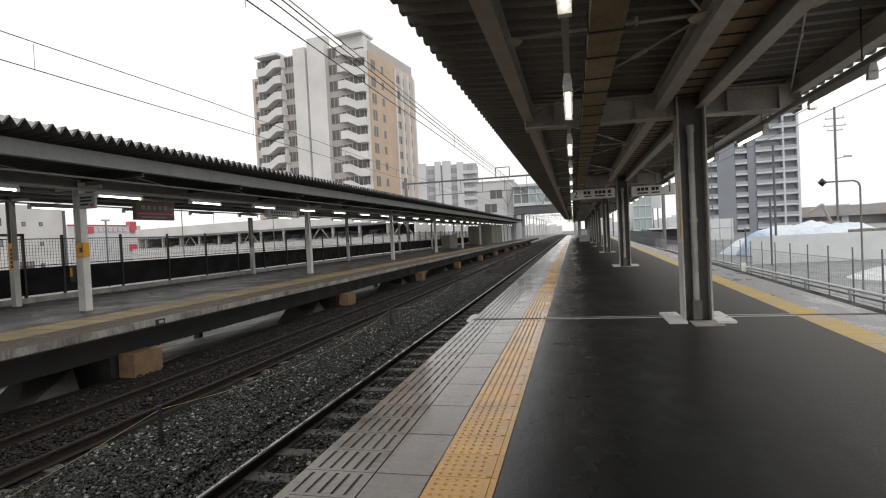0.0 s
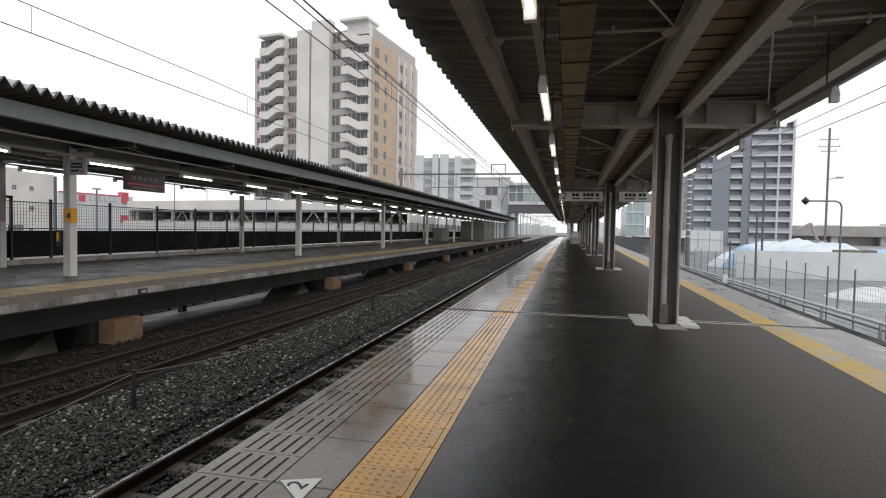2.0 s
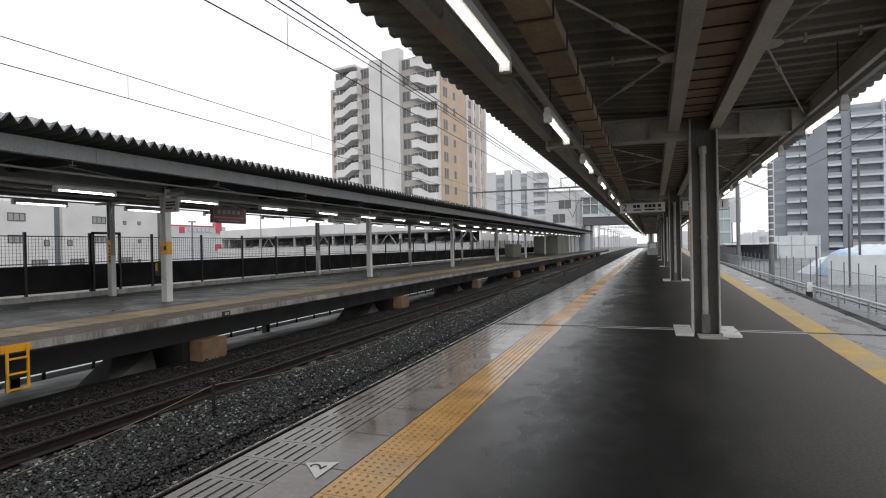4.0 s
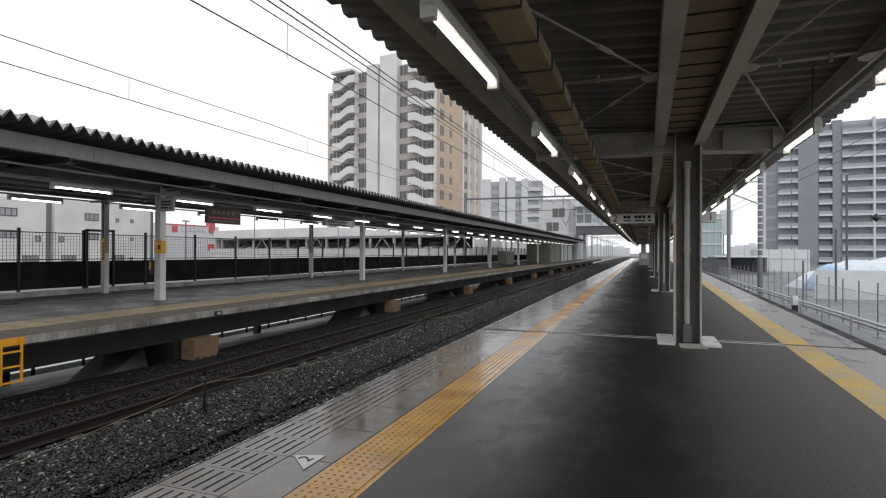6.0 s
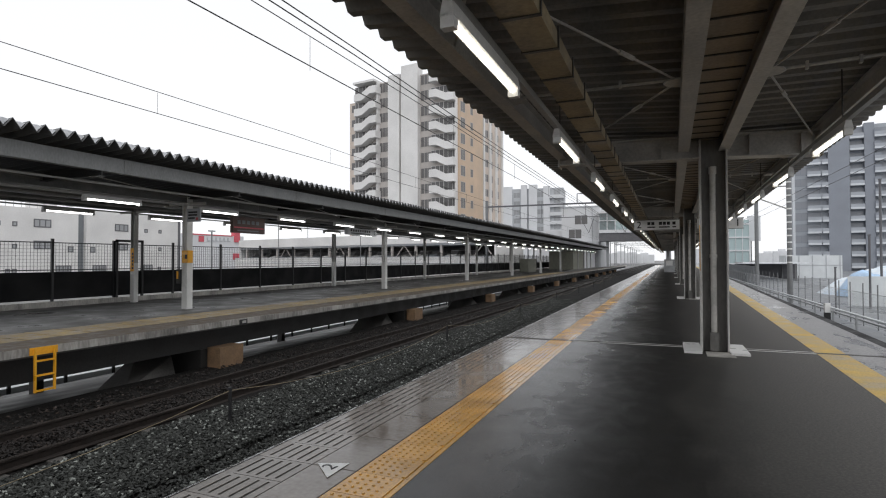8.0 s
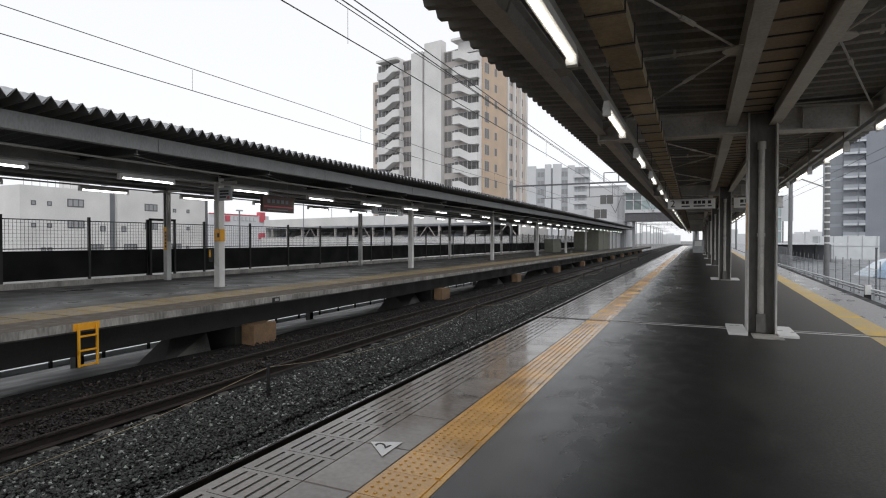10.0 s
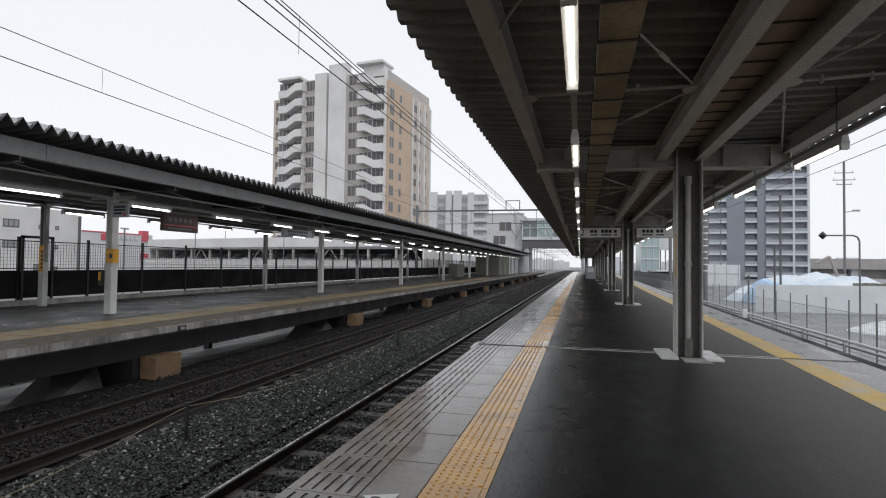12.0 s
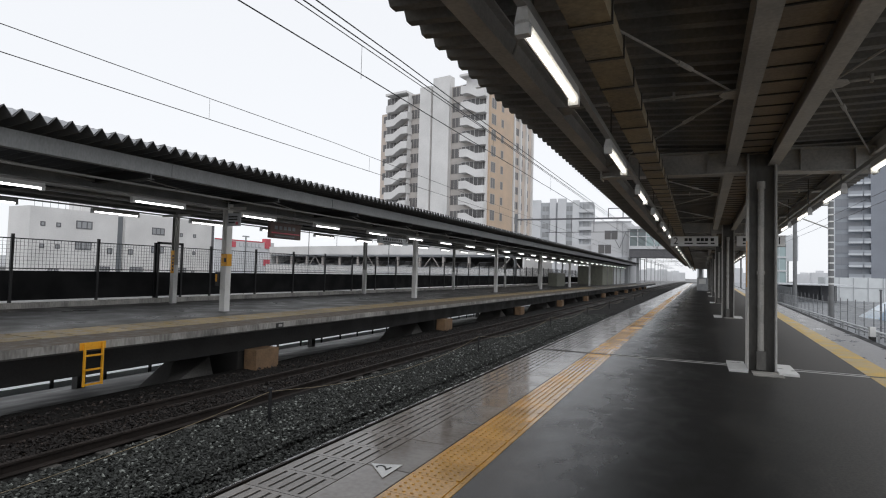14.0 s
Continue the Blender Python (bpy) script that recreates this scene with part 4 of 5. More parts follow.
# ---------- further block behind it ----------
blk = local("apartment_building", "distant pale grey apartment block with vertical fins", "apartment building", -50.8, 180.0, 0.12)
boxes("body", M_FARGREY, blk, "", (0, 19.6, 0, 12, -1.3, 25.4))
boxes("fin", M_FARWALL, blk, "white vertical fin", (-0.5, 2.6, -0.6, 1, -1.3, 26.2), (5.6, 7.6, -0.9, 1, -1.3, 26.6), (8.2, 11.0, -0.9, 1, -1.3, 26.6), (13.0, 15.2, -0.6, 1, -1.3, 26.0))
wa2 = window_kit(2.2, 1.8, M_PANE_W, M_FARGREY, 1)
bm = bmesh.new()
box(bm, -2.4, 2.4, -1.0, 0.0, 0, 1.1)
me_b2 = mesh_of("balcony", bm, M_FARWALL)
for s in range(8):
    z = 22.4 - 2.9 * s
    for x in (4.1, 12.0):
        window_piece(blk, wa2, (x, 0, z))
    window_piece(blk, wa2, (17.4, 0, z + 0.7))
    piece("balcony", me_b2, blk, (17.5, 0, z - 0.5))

# ---------- station building and footbridge across the tracks ----------
stn = thing("station_building", "pale station building with dark paired windows beyond the platforms", "station building")
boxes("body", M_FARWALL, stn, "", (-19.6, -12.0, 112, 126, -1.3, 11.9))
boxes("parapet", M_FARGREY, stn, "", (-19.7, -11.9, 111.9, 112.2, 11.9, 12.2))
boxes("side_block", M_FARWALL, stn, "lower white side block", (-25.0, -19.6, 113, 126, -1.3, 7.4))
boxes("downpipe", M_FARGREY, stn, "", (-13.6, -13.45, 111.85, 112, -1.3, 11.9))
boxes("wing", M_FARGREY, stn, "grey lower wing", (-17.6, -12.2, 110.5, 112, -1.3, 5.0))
wa3 = window_kit(2.6, 1.9, M_PANE_D, M_FARWALL, 1)
for x, z in ((-15.7, 8.5), (-16.9, 5.7), (-22.3, 4.6)):
    window_piece(stn, wa3, (x, 112 if x > -19 else 113, z))
bridge = thing("footbridge", "covered glass-sided footbridge crossing the tracks", "footbridge")
boxes("girder", M_POLE_D, bridge, "dark bridge girder", (-12.0, 1.5, 109.9, 114, 5.0, 6.6))
boxes("lower_band", M_FARWALL, bridge, "pale wall band", (-12.0, 1.5, 109.7, 110, 6.6, 7.2))
M_PANE_B = glass("dark_teal_glass", (0.15, 0.19, 0.195), 0.2)
for i in range(9):
    boxes("glass_pane", M_PANE_B if i in (0, 1, 4) else M_TEAL, bridge, "blue-grey glazing", (-11.95 + 1.5 * i, -10.55 + 1.5 * i, 109.85, 110, 7.2, 10.4))
boxes("transom", M_FARWALL, bridge, "", (-12.0, 1.5, 109.66, 109.84, 8.9, 9.05))
boxes("roof", M_FARWALL, bridge, "", (-12.4, 1.7, 109.4, 114.4, 10.4, 10.9))
for i in range(10):
    boxes("mullion", M_FARWALL, bridge, "", (-12.05 + 1.5 * i, -11.9 + 1.5 * i, 109.7, 109.85, 7.2, 10.4))
for x in (-10.6, 0.4):
    boxes("pier", M_FARGREY, bridge, "", (x - 0.25, x + 0.25, 111.6, 112.4, -1.0, 5.0))

# rooms on the far platform
room = thing("platform_room", "white and khaki waiting room on the far platform", "waiting room")
boxes("wall", M_FARWALL, room, "white wall panel", (-16.2, -12.6, 92.5, 108.0, 0, 2.7))
boxes("wall", M_KHAKI, room, "khaki end wall", (-16.2, -12.6, 82.0, 92.3, 0, 2.7))
for y in (86.0, 92.4, 96.0, 101.0):
    boxes("post", M_STEEL, room, "", (-12.58, -12.45, y, y + 0.2, 0, 2.9))
cab = thing("bench_cabinet", "low grey cabinet on the far platform", "cabinet", at=(-15.2, 62.5, 0))
boxes("cabinet_body", M_KHAKI, cab, "", (-0.5, 0.5, 0, 4.2, 0.0, 1.5))
boxes("cabinet_top", M_STEEL, cab, "", (-0.55, 0.55, -0.05, 4.25, 1.5, 1.56))
k1 = thing("platform_cabinet", "low grey cabinet with a white notice on the platform", "cabinet", at=(0.45, 67.0, 0))
boxes("cabinet_body", M_GALV, k1, "", (-0.55, 0.55, 0, 1.2, 0, 1.45))
boxes("notice_board", M_WHITE, k1, "white notice board", (-0.35, 0.35, -0.03, 0.0, 0.75, 1.3))

# ---------- gantries for the overhead wires ----------
def gantry(y, detail, xl=-18.9, xr=8.2):
    gt = thing("catenary_gantry", "thin grey steel gantry spanning the tracks", "gantry", "gantries", at=(0, y, 0))
    for x in (xl, xr):
        bm = bmesh.new()
        bar(bm, (x, 0, -1.3), (x, 0, 8.2), 0.17, 10)
        part("mast", bm, M_POLE, gt)
    boxes("beam", M_POLE_D, gt, "", (xl, xr, -0.1, 0.1, 7.42, 7.58))
    boxes("lower_beam", M_POLE_D, gt, "", (-15.5, 3, -0.04, 0.04, 6.0, 6.07))
    bm = bmesh.new()
    for i in range(7):
        x = -15.0 + i * 2.4
        bar(bm, (x, 0, 6.03), (x, 0, 7.45), 0.03, 5)
    part("hanger", bm, M_POLE_D, gt)
    if detail:
        bm = bmesh.new()
        for a, b in (((-8.7, 7.5), (-8.7, 8.55)), ((-7.2, 7.5), (-7.2, 8.55)), ((-8.7, 8.55), (-7.2, 8.55))):
            bar(bm, (a[0], 0, a[1]), (b[0], 0, b[1]), 0.05, 6)
        part("bracket_frame", bm, M_POLE_D, gt)
        for x in (-7.5, -3.8):
            bm = bmesh.new()
            bar(bm, (x - 0.9, 0, 6.0), (x, 0, 4.3), 0.03, 5)
            bar(bm, (x + 0.6, 0, 6.0), (x, 0, 4.3), 0.03, 5)
            part("cantilever", bm, M_POLE_D, gt)
    return gt


gantry(60.0, True)
for y in (132.0, 160.0, 190.0, 225.0):
    gantry(y, False)

# slim masts along the line beyond the footbridge
for i in range(9):
    for x in (-11.6, 0.9):
        lm = thing("line_mast", "slim grey mast beside the line beyond the footbridge", "mast", "masts beyond the footbridge", at=(x - 0.15 * i, 128 + 17 * i, -1.2))
        bm = bmesh.new()
        bar(bm, (0, 0, 0), (0, 0, 7.2), 0.12, 6)
        part("shaft", bm, M_GALV, lm)
        s_ = 1 if x < -5 else -1
        bm = bmesh.new()
        bar(bm, (0, 0, 6.4), (3.2 * s_, 0, 6.6), 0.05, 5)
        part("bracket_arm", bm, M_GALV, lm)

# ---------- behind the far platform ----------
ws = thing("white_office_building", "plain white three-storey building with small dark windows", "building")
boxes("wing", M_BW, ws, "", (-85, -80, 42.0, 54.1, -1.3, 8.7))
boxes("wing", M_BW, ws, "", (-88, -80, 55.3, 71.8, -1.3, 9.2))
boxes("recess", M_FARGREY_D, ws, "grey recessed strip", (-85, -80.6, 54.1, 55.3, -1.3, 8.5))
boxes("plant_room", M_BW, ws, "", (-84.5, -81.5, 49.5, 52.0, 8.7, 10.7))
bm = bmesh.new()
for y in (43 + 1.0 * i for i in range(7)):
    bar(bm, (-81, y, 8.7), (-81, y, 9.9), 0.04, 4)
bar(bm, (-81, 43, 9.9), (-81, 49, 9.9), 0.04, 4)
part("roof_rail", bm, M_GALV, ws)
wl1 = window_kit(2.3, 1.15, M_PANE_W, M_POLE_D, 2, 0.15)
wq1 = window_kit(0.6, 0.62, M_PANE_W, M_POLE_D, 0, 0.12)
wm1 = window_kit(0.8, 0.85, M_PANE_W, M_POLE_D, 0, 0.13)
wb1 = window_kit(2.2, 1.0, M_PANE_W, M_POLE_D, 3, 0.15)
for z, big, small, middle, low in ((6.1, (49.1, 61.0), (43.6, 45.6, 65.4, 68.1), (), ()), (3.1, (49.1, 61.0), (43.6, 45.6, 68.1), (), ()), (2.7, (), (), (53.0, 56.3), ()), (-0.2, (), (44.8, 45.6, 68.0), (), (52.0, 57.4, 65.6))):
    for kit, row in ((wl1, big), (wq1, small), (wm1, middle), (wb1, low)):
        for y in row:
            window_piece(ws, kit, (-80, y, z), math.pi / 2)
boxes("downpipe", M_POLE_D, ws, "dark downpipe at the corner", (-80.02, -79.7, 71.8, 72.1, -1.3, 8.6))

park = local("car_park", "long white two-level car park with an open dark storey", "car park", -76.5, 87.5, math.atan2(-8.6, 34.0))
boxes("parapet", M_BW, park, "white upper parapet", (-5.7, 56, 0, 0.4, 4.0, 5.6))
boxes("parapet", M_BW, park, "white lower parapet", (-6.3, 56, -0.4, 0.0, -1.3, 2.0))
boxes("ledge", M_FARGREY, park, "thin grey ledge", (-6.3, 56, -0.46, -0.4, 0.9, 1.0))
boxes("ledge", M_FARGREY, park, "thin grey ledge", (-6.3, 56, -0.46, -0.4, 1.92, 2.0))
boxes("deck", M_FARGREY, park, "", (-5.7, 56, 0.4, 8, 3.7, 4.0))
boxes("deck", M_FARGREY, park, "", (-5.7, 56, 0, 8, 1.35, 1.5))
boxes("end_wall", M_BW, park, "white closed end", (-6.0, -5.7, 0.4, 8, -1.3, 5.6))
boxes("end_wall", M_BW, park, "white closed end", (56.0, 56.3, 0.0, 8, -1.3, 5.6))
boxes("back_wall", M_CONC_DARK, park, "", (-5.7, 56, 8, 8.3, -1.3, 5.0))
bm = bmesh.new()
box(bm, 0, 0.35, 0.6, 0.95, 1.5, 3.7)
me_pil = mesh_of("pillar", bm, M_BG)
me_brs = []
for a, b in ((0.7, 2.6), (4.6, 2.8)):
    bm = bmesh.new()
    bar(bm, (a, 0.8, 1.6), (b, 0.8, 3.7), 0.09, 5)
    me_brs.append(mesh_of("brace", bm, M_BG))
for i in range(-1, 11):
    piece("pillar", me_pil, park, (i * 5.0 + 1.0, 0, 0))
    if i % 3 == 1:
        for me in me_brs:
            piece("brace", me, park, (i * 5.0 + 1.0, 0, 0))


def parked_car(x, paint, label):
    """A small car standing nose-out in the open storey."""
    c = thing("parked_car", label, "car", "cars in the car park")
    c.matrix_world = park.matrix_basis @ pose(x, 1.2, 1.505)
    bm = bmesh.new()
    prism(bm, [(0.0, 0.25), (0.05, 0.62), (0.85, 0.82), (3.3, 0.86), (3.85, 0.75), (3.9, 0.28)], "x", -0.82, 0.82)
    part("body", bm, paint, c)
    bm = bmesh.new()
    prism(bm, [(0.95, 0.82), (1.55, 1.36), (3.0, 1.40), (3.6, 0.86)], "x", -0.72, 0.72)
    part("cabin", bm, M_PANE_D, c, "dark glazed cabin")
    bm = bmesh.new()
    prism(bm, [(1.5, 1.36), (1.6, 1.42), (2.95, 1.45), (3.05, 1.39)], "x", -0.70, 0.70)
    part("roof", bm, paint, c)
    for sx in (-0.83, 0.67):
        for yy in (0.8, 3.1):
            bm = bmesh.new()
            bar(bm, (sx, yy, 0.3), (sx + 0.16, yy, 0.3), 0.3, 12)
            part("wheel", bm, M_INK, c)
    return c


for i, k in enumerate((1, 2, 0, 1, 0, 2, 1, 0, 0, 2, 1, 0, 1, 2, 0, 1, 0, 2)):
    parked_car(-2.8 + i * 3.1 + (0.5 if i % 3 else 0), (M_BW, M_FARGREY_D, M_CONC)[k], ("white", "dark grey", "silver")[k] + " car parked in the open storey")
store = thing("store_building", "pale store with a plain lettered sign band and red block", "store")
boxes("body", M_FARWALL, store, "", (-125, -110, 100, 121, -1.3, 8.2))
boxes("red_block", M_RED, store, "red corner block", (-111, -109.6, 117.3, 119.2, 6.5, 9.2))
boxes("red_line", M_RED, store, "", (-110.2, -109.9, 100, 116.6, 8.0, 8.3))
boxes("red_door", M_RED, store, "red lower panel", (-110.0, -109.8, 117.0, 119.6, 1.7, 3.4))
boxes("logo_square", M_RED, store, "small red square mark", (-109.95, -109.8, 105.0, 106.6, 6.3, 7.8))
bm = bmesh.new()
for i in range(6):
    y = 107.8 + i * 1.42
    box(bm, -109.95, -109.85, y, y + 0.95, 6.5, 6.75)
    box(bm, -109.95, -109.85, y, y + 0.22, 6.75, 7.6)
part("letter_shape", bm, M_FARGREY, store, "plain grey letter shapes")
# masts behind the fence
for x, y, h in ((-46, 57, 6.5), (-30, 30, 3.6), (-44, 74, 6.0), (-70, 96, 9.0)):
    p = thing("thin_mast", "thin grey mast behind the fence", "mast", "masts behind the fence", at=(x, y, -1.3))
    bm = bmesh.new()
    bar(bm, (0, 0, 0), (0, 0, h + 1.3), 0.055, 8)
    part("shaft", bm, M_POLE, p)
    boxes("mast_head", M_GALV, p, "", (-0.05, 0.05, -0.3, 0.3, h + 1.2, h + 1.3))

# ground behind and under the far platform, pale with snow
boxes("lane", M_YARD, None, "", (-60, -17.0, -40, 300, -2.99, -2.93))
tagged(bpy.data.objects["lane"], "slushy grey lane behind the far platform", "lane", kind="structure")
lw = thing("low_white_wall", "low white boundary wall seen under the far platform", "wall", kind="structure")
boxes("snow_strip", M_SNOW, lw, "snowy strip behind the wall", (-24.0, -19.6, -30, 100, -2.93, -2.70))
boxes("panel", M_WHITE_HOARD, lw, "", (-19.6, -19.45, -30, 100, -2.93, -2.68))
bm = bmesh.new()
for i in range(45):
    box(bm, -19.44, -19.38, -25 + i * 1.8, -24.9 + i * 1.8, -2.93, -2.58)
part("post", bm, M_BLACK_METAL, lw)

# signs and boxes on the far platform columns
fs = thing("direction_sign", "pale hanging direction sign with platform number 3", "sign", "direction signs", at=(-12.82, 20.75, 2.58))
boxes("sign_box", M_FARGREY, fs, "", (-0.16, 0, 0, 2.6, 0, 0.30))
flat_text("platform_number", "3", 0.30, M_INK, fs, pose(0.004, 2.42, 0.15, 90, 0, 90), "black platform number")
bm = bmesh.new()
for i in range(9):
    box(bm, 0.0, 0.005, 0.25 + i * 0.2, 0.38 + i * 0.2, 0.14, 0.24)
box(bm, 0.0, 0.005, 0.3, 2.0, 0.05, 0.09)
part("lettering", bm, M_INK, fs, "dark unreadable lettering")
for y in (0.4, 2.2):
    bm = bmesh.new()
    bar(bm, (-0.08, y, 0.3), (-0.08, y, 0.66), 0.015, 6)
    part("hanger", bm, M_STEEL, fs)
bs = thing("hanging_sign", "dark brown hanging sign with a red line", "sign", at=(-12.82, 13.85, 2.34))
boxes("sign_board", M_SIGNBROWN, bs, "", (-0.12, 0, 0, 1.52, 0, 0.54))
boxes("red_line", M_RED, bs, "", (0, 0.005, 0.05, 1.46, 0.16, 0.20))
for i in range(5):
    boxes("letter_bar", M_FARGREY_D, bs, "pale unreadable lettering", (0.0, 0.005, 0.2 + i * 0.22, 0.34 + i * 0.22, 0.30, 0.42))
boxes("lower_lettering", M_FARGREY_D, bs, "pale unreadable lettering", (0.0, 0.005, 0.2, 1.2, 0.06, 0.10))
for y in (0.3, 1.25):
    bm = bmesh.new()
    bar(bm, (-0.06, y, 0.54), (-0.06, y, 1.05), 0.015, 6)
    part("hanger", bm, M_STEEL, bs)
cs = thing("column_sign", "small white sign with dark lettering beside the column", "sign", at=(-12.76, 11.95, 2.56))
boxes("sign_board", M_FARGREY, cs, "", (0, 0.50, 0, 0.05, 0, 0.38))
for x1, z0 in ((0.40, 0.25), (0.40, 0.17), (0.3, 0.08)):
    boxes("letter_bar", M_INK, cs, "dark unreadable lettering", (0.05, x1, -0.004, 0, z0, z0 + 0.05))
boxes("logo_dot", M_RED, cs, "red mark", (0.34, 0.43, -0.004, 0, 0.04, 0.12))
yb = thing("emergency_button_box", "yellow emergency button box on the white column", "button box", at=(-12.86, 11.92, 1.36))
boxes("box_body", M_LADDER, yb, "", (0.05, 0.29, -0.10, 0.08, 0, 0.36))
boxes("button_cover", M_INK, yb, "dark button", (0.18, 0.26, -0.112, -0.10, 0.12, 0.24))
ph = thing("telephone_box", "small dark yellow-edged box below the button box", "box", at=(-13.14, 12.0, 0.75))
boxes("box_body", M_INK, ph, "", (0, 0.14, -0.08, 0.06, 0, 0.42))
boxes("door", M_LADDER, ph, "", (0.02, 0.09, -0.09, -0.08, 0.14, 0.36))
ys_ = thing("column_notice", "yellow notice strip on the grey rear column", "notice", at=(-16.832, 13.318, 1.06))
boxes("notice_strip", M_LADDER, ys_, "", (0, 0.164, -0.01, 0.0, 0, 0.80))
for i in range(5):
    boxes("letter_bar", M_INK, ys_, "dark unreadable lettering", (0.08, 0.15, -0.014, -0.01, 0.08 + i * 0.12, 0.16 + i * 0.12))
gate = thing("fence_gate", "black framed gate in the platform fence", "gate", at=(F_KERB - 0.1, 13.14, 0))
for y in (0.0, 0.98):
    boxes("gate_post", M_BLACK_METAL, gate, "", (0.05, 0.12, y, y + 0.07, 0.17, 2.16))
boxes("gate_top", M_BLACK_METAL, gate, "", (0.05, 0.12, 0, 1.05, 2.08, 2.16))
em = thing("edge_marker", "small dark framed marker plate on the platform edge", "marker", at=(F_EDGE, 10.45, -0.14))
boxes("plate", M_INK, em, "", (0.0, 0.012, 0, 0.26, 0, 0.12))
boxes("plate_face", M_STEEL, em, "", (0.012, 0.016, 0.09, 0.22, 0.03, 0.09))

# ---------- the far side: yard, fence and town beyond ----------
boxes("yard", M_YARD, None, "", (4.41, 400, -60, 600, -2.99, -1.2))
tagged(bpy.data.objects["yard"], "pale slushy yard beside the platform", "yard", kind="structure")

boxes("side_ballast", M_BALLAST_SIDE, None, "", (4.42, 6.1, -40, 200, -1.2, -1.08))
tagged(bpy.data.objects["side_ballast"], "dark crushed stone beside the outer platform edge", "ballast", kind="structure")

rf = thing("mesh_fence", "grey galvanised mesh fence along the yard", "fence", kind="structure")
RX = 7.35
bm = bmesh.new()
bar(bm, (RX, 0, -1.2), (RX, 0, 0.45), 0.021, 8)
bar(bm, (RX, 0, 0.45), (RX, 0, 0.47), 0.026, 8)
me_fp = mesh_of("post", bm, M_POLE)
bm = bmesh.new()
for zz, r in ((-1.1, 0.012), (-0.5, 0.008), (0.10, 0.012)):
    bar(bm, (RX, 0, zz), (RX, 1.63, zz), r, 5)
for i in range(13):
    yy = 0.126 * i + 0.06
    bar(bm, (RX, yy, -1.1), (RX, yy, 0.10), 0.0035, 4)
for i in range(1, 9):
    zz = -1.1 + 0.135 * i
    bar(bm, (RX, 0, zz), (RX, 1.63, zz), 0.003, 4)
me_fm = mesh_of("mesh_panel", bm, M_GALV)
for i in range(52):
    piece("post", me_fp, rf, (0, 4.96 + 1.63 * i, 0))
    piece("mesh_panel", me_fm, rf, (0, 4.96 + 1.63 * i, 0))
gp = thing("pipe_run", "pale grey pipe run on low brackets beside the track", "pipe")
bm = bmesh.new()
bar(bm, (6.5, 2, -0.58), (6.5, 90, -0.58), 0.045, 10)
part("pipe", bm, M_WHITE_HOARD, gp)
bm = bmesh.new()
bar(bm, (6.65, 2, -0.76), (6.65, 90, -0.76), 0.04, 8)
part("pipe", bm, M_GALV, gp)
for i in range(30):
    boxes("bracket", M_GALV, gp, "", (6.53, 6.59, 3 + 3 * i, 3.04 + 3 * i, -1.2, -0.62))
sg = thing("ground_signal", "small white ground signal with a dark base", "signal", at=(6.35, 27.0, -1.2))
boxes("signal_head", M_WHITE, sg, "", (-0.10, 0.10, -0.1, 0.1, 0.42, 0.80))
boxes("signal_base", M_INK, sg, "", (-0.10, 0.10, -0.1, 0.1, 0.0, 0.42))

cp = thing("catenary_mast", "banded concrete catenary mast with a bracket arm", "mast", at=(7.0, 38.0, -1.2))
bm = bmesh.new()
bar(bm, (0, 0, 0), (0, 0, 8.6), 0.135, 12)
part("shaft", bm, M_POLE, cp)
bm = bmesh.new()
bar(bm, (0, 0, 0), (0, 0, 0.08), 0.143, 12)
me_band = mesh_of("band", bm, M_WHITE)
for i in range(16):
    piece("band", me_band, cp, (0, 0, 2.4 + i * 0.4))
bm = bmesh.new()
bar(bm, (0, 0, 5.6), (-2.2, 0, 6.6), 0.04, 6)
bar(bm, (0, 0, 7.0), (-2.6, 0, 7.0), 0.04, 6)
bar(bm, (-2.2, 0, 6.6), (-1.4, 0, 7.0), 0.03, 6)
part("bracket_arm", bm, M_STEEL, cp)
for x, z in ((6.0, 4.27), (6.0, 4.62)):
    w = thing("side_wire", "thin dark wire over the outer track", "wire", "overhead wires")
    bm = bmesh.new()
    bar(bm, (x, -20, z), (x, 120, z), 0.009, 5)
    part("cable", bm, M_WIRE, w)

hb = thing("site_hoarding", "long white construction site hoarding", "hoarding", kind="structure")
for i in range(22):
    x = 9.6 + i * 1.25
    boxes("hoarding_panel", M_WHITE_HOARD, hb, "", (x, x + 1.235, 37.0 + 0.18 * i, 37.05 + 0.18 * i, -1.2, 0.46))
# the mound under snow and tarpaulins
mound = thing("snow_mound", "earth mound under snow with pale blue tarpaulins", "mound")


def heap(name, material, cx, cy, rx, ry, h, seed, parent, label, dz=0.0):
    bm = bmesh.new()
    k, m = 48, 16
    rows = []
    for j in range(m + 1):
        r = j / m
        row = []
        for i in range(k):
            a = 2 * math.pi * i / k
            f = (1 - r ** 2.4)
            x, y = cx + rx * r * math.cos(a), cy + ry * r * math.sin(a)
            n_ = noise.noise((x * 0.6 + seed, y * 0.6, 0)) * 0.25 + noise.noise((x * 2 + seed, y * 2, 0)) * 0.10
            row.append(bm.verts.new((x, y, -1.2 + dz + h * f * (1 + n_))))
        rows.append(row)
    for j in range(m):
        for i in range(k):
            bm.faces.new((rows[j][i], rows[j][(i + 1) % k], rows[j + 1][(i + 1) % k], rows[j + 1][i]))
    return part(name, bm, material, parent, label)


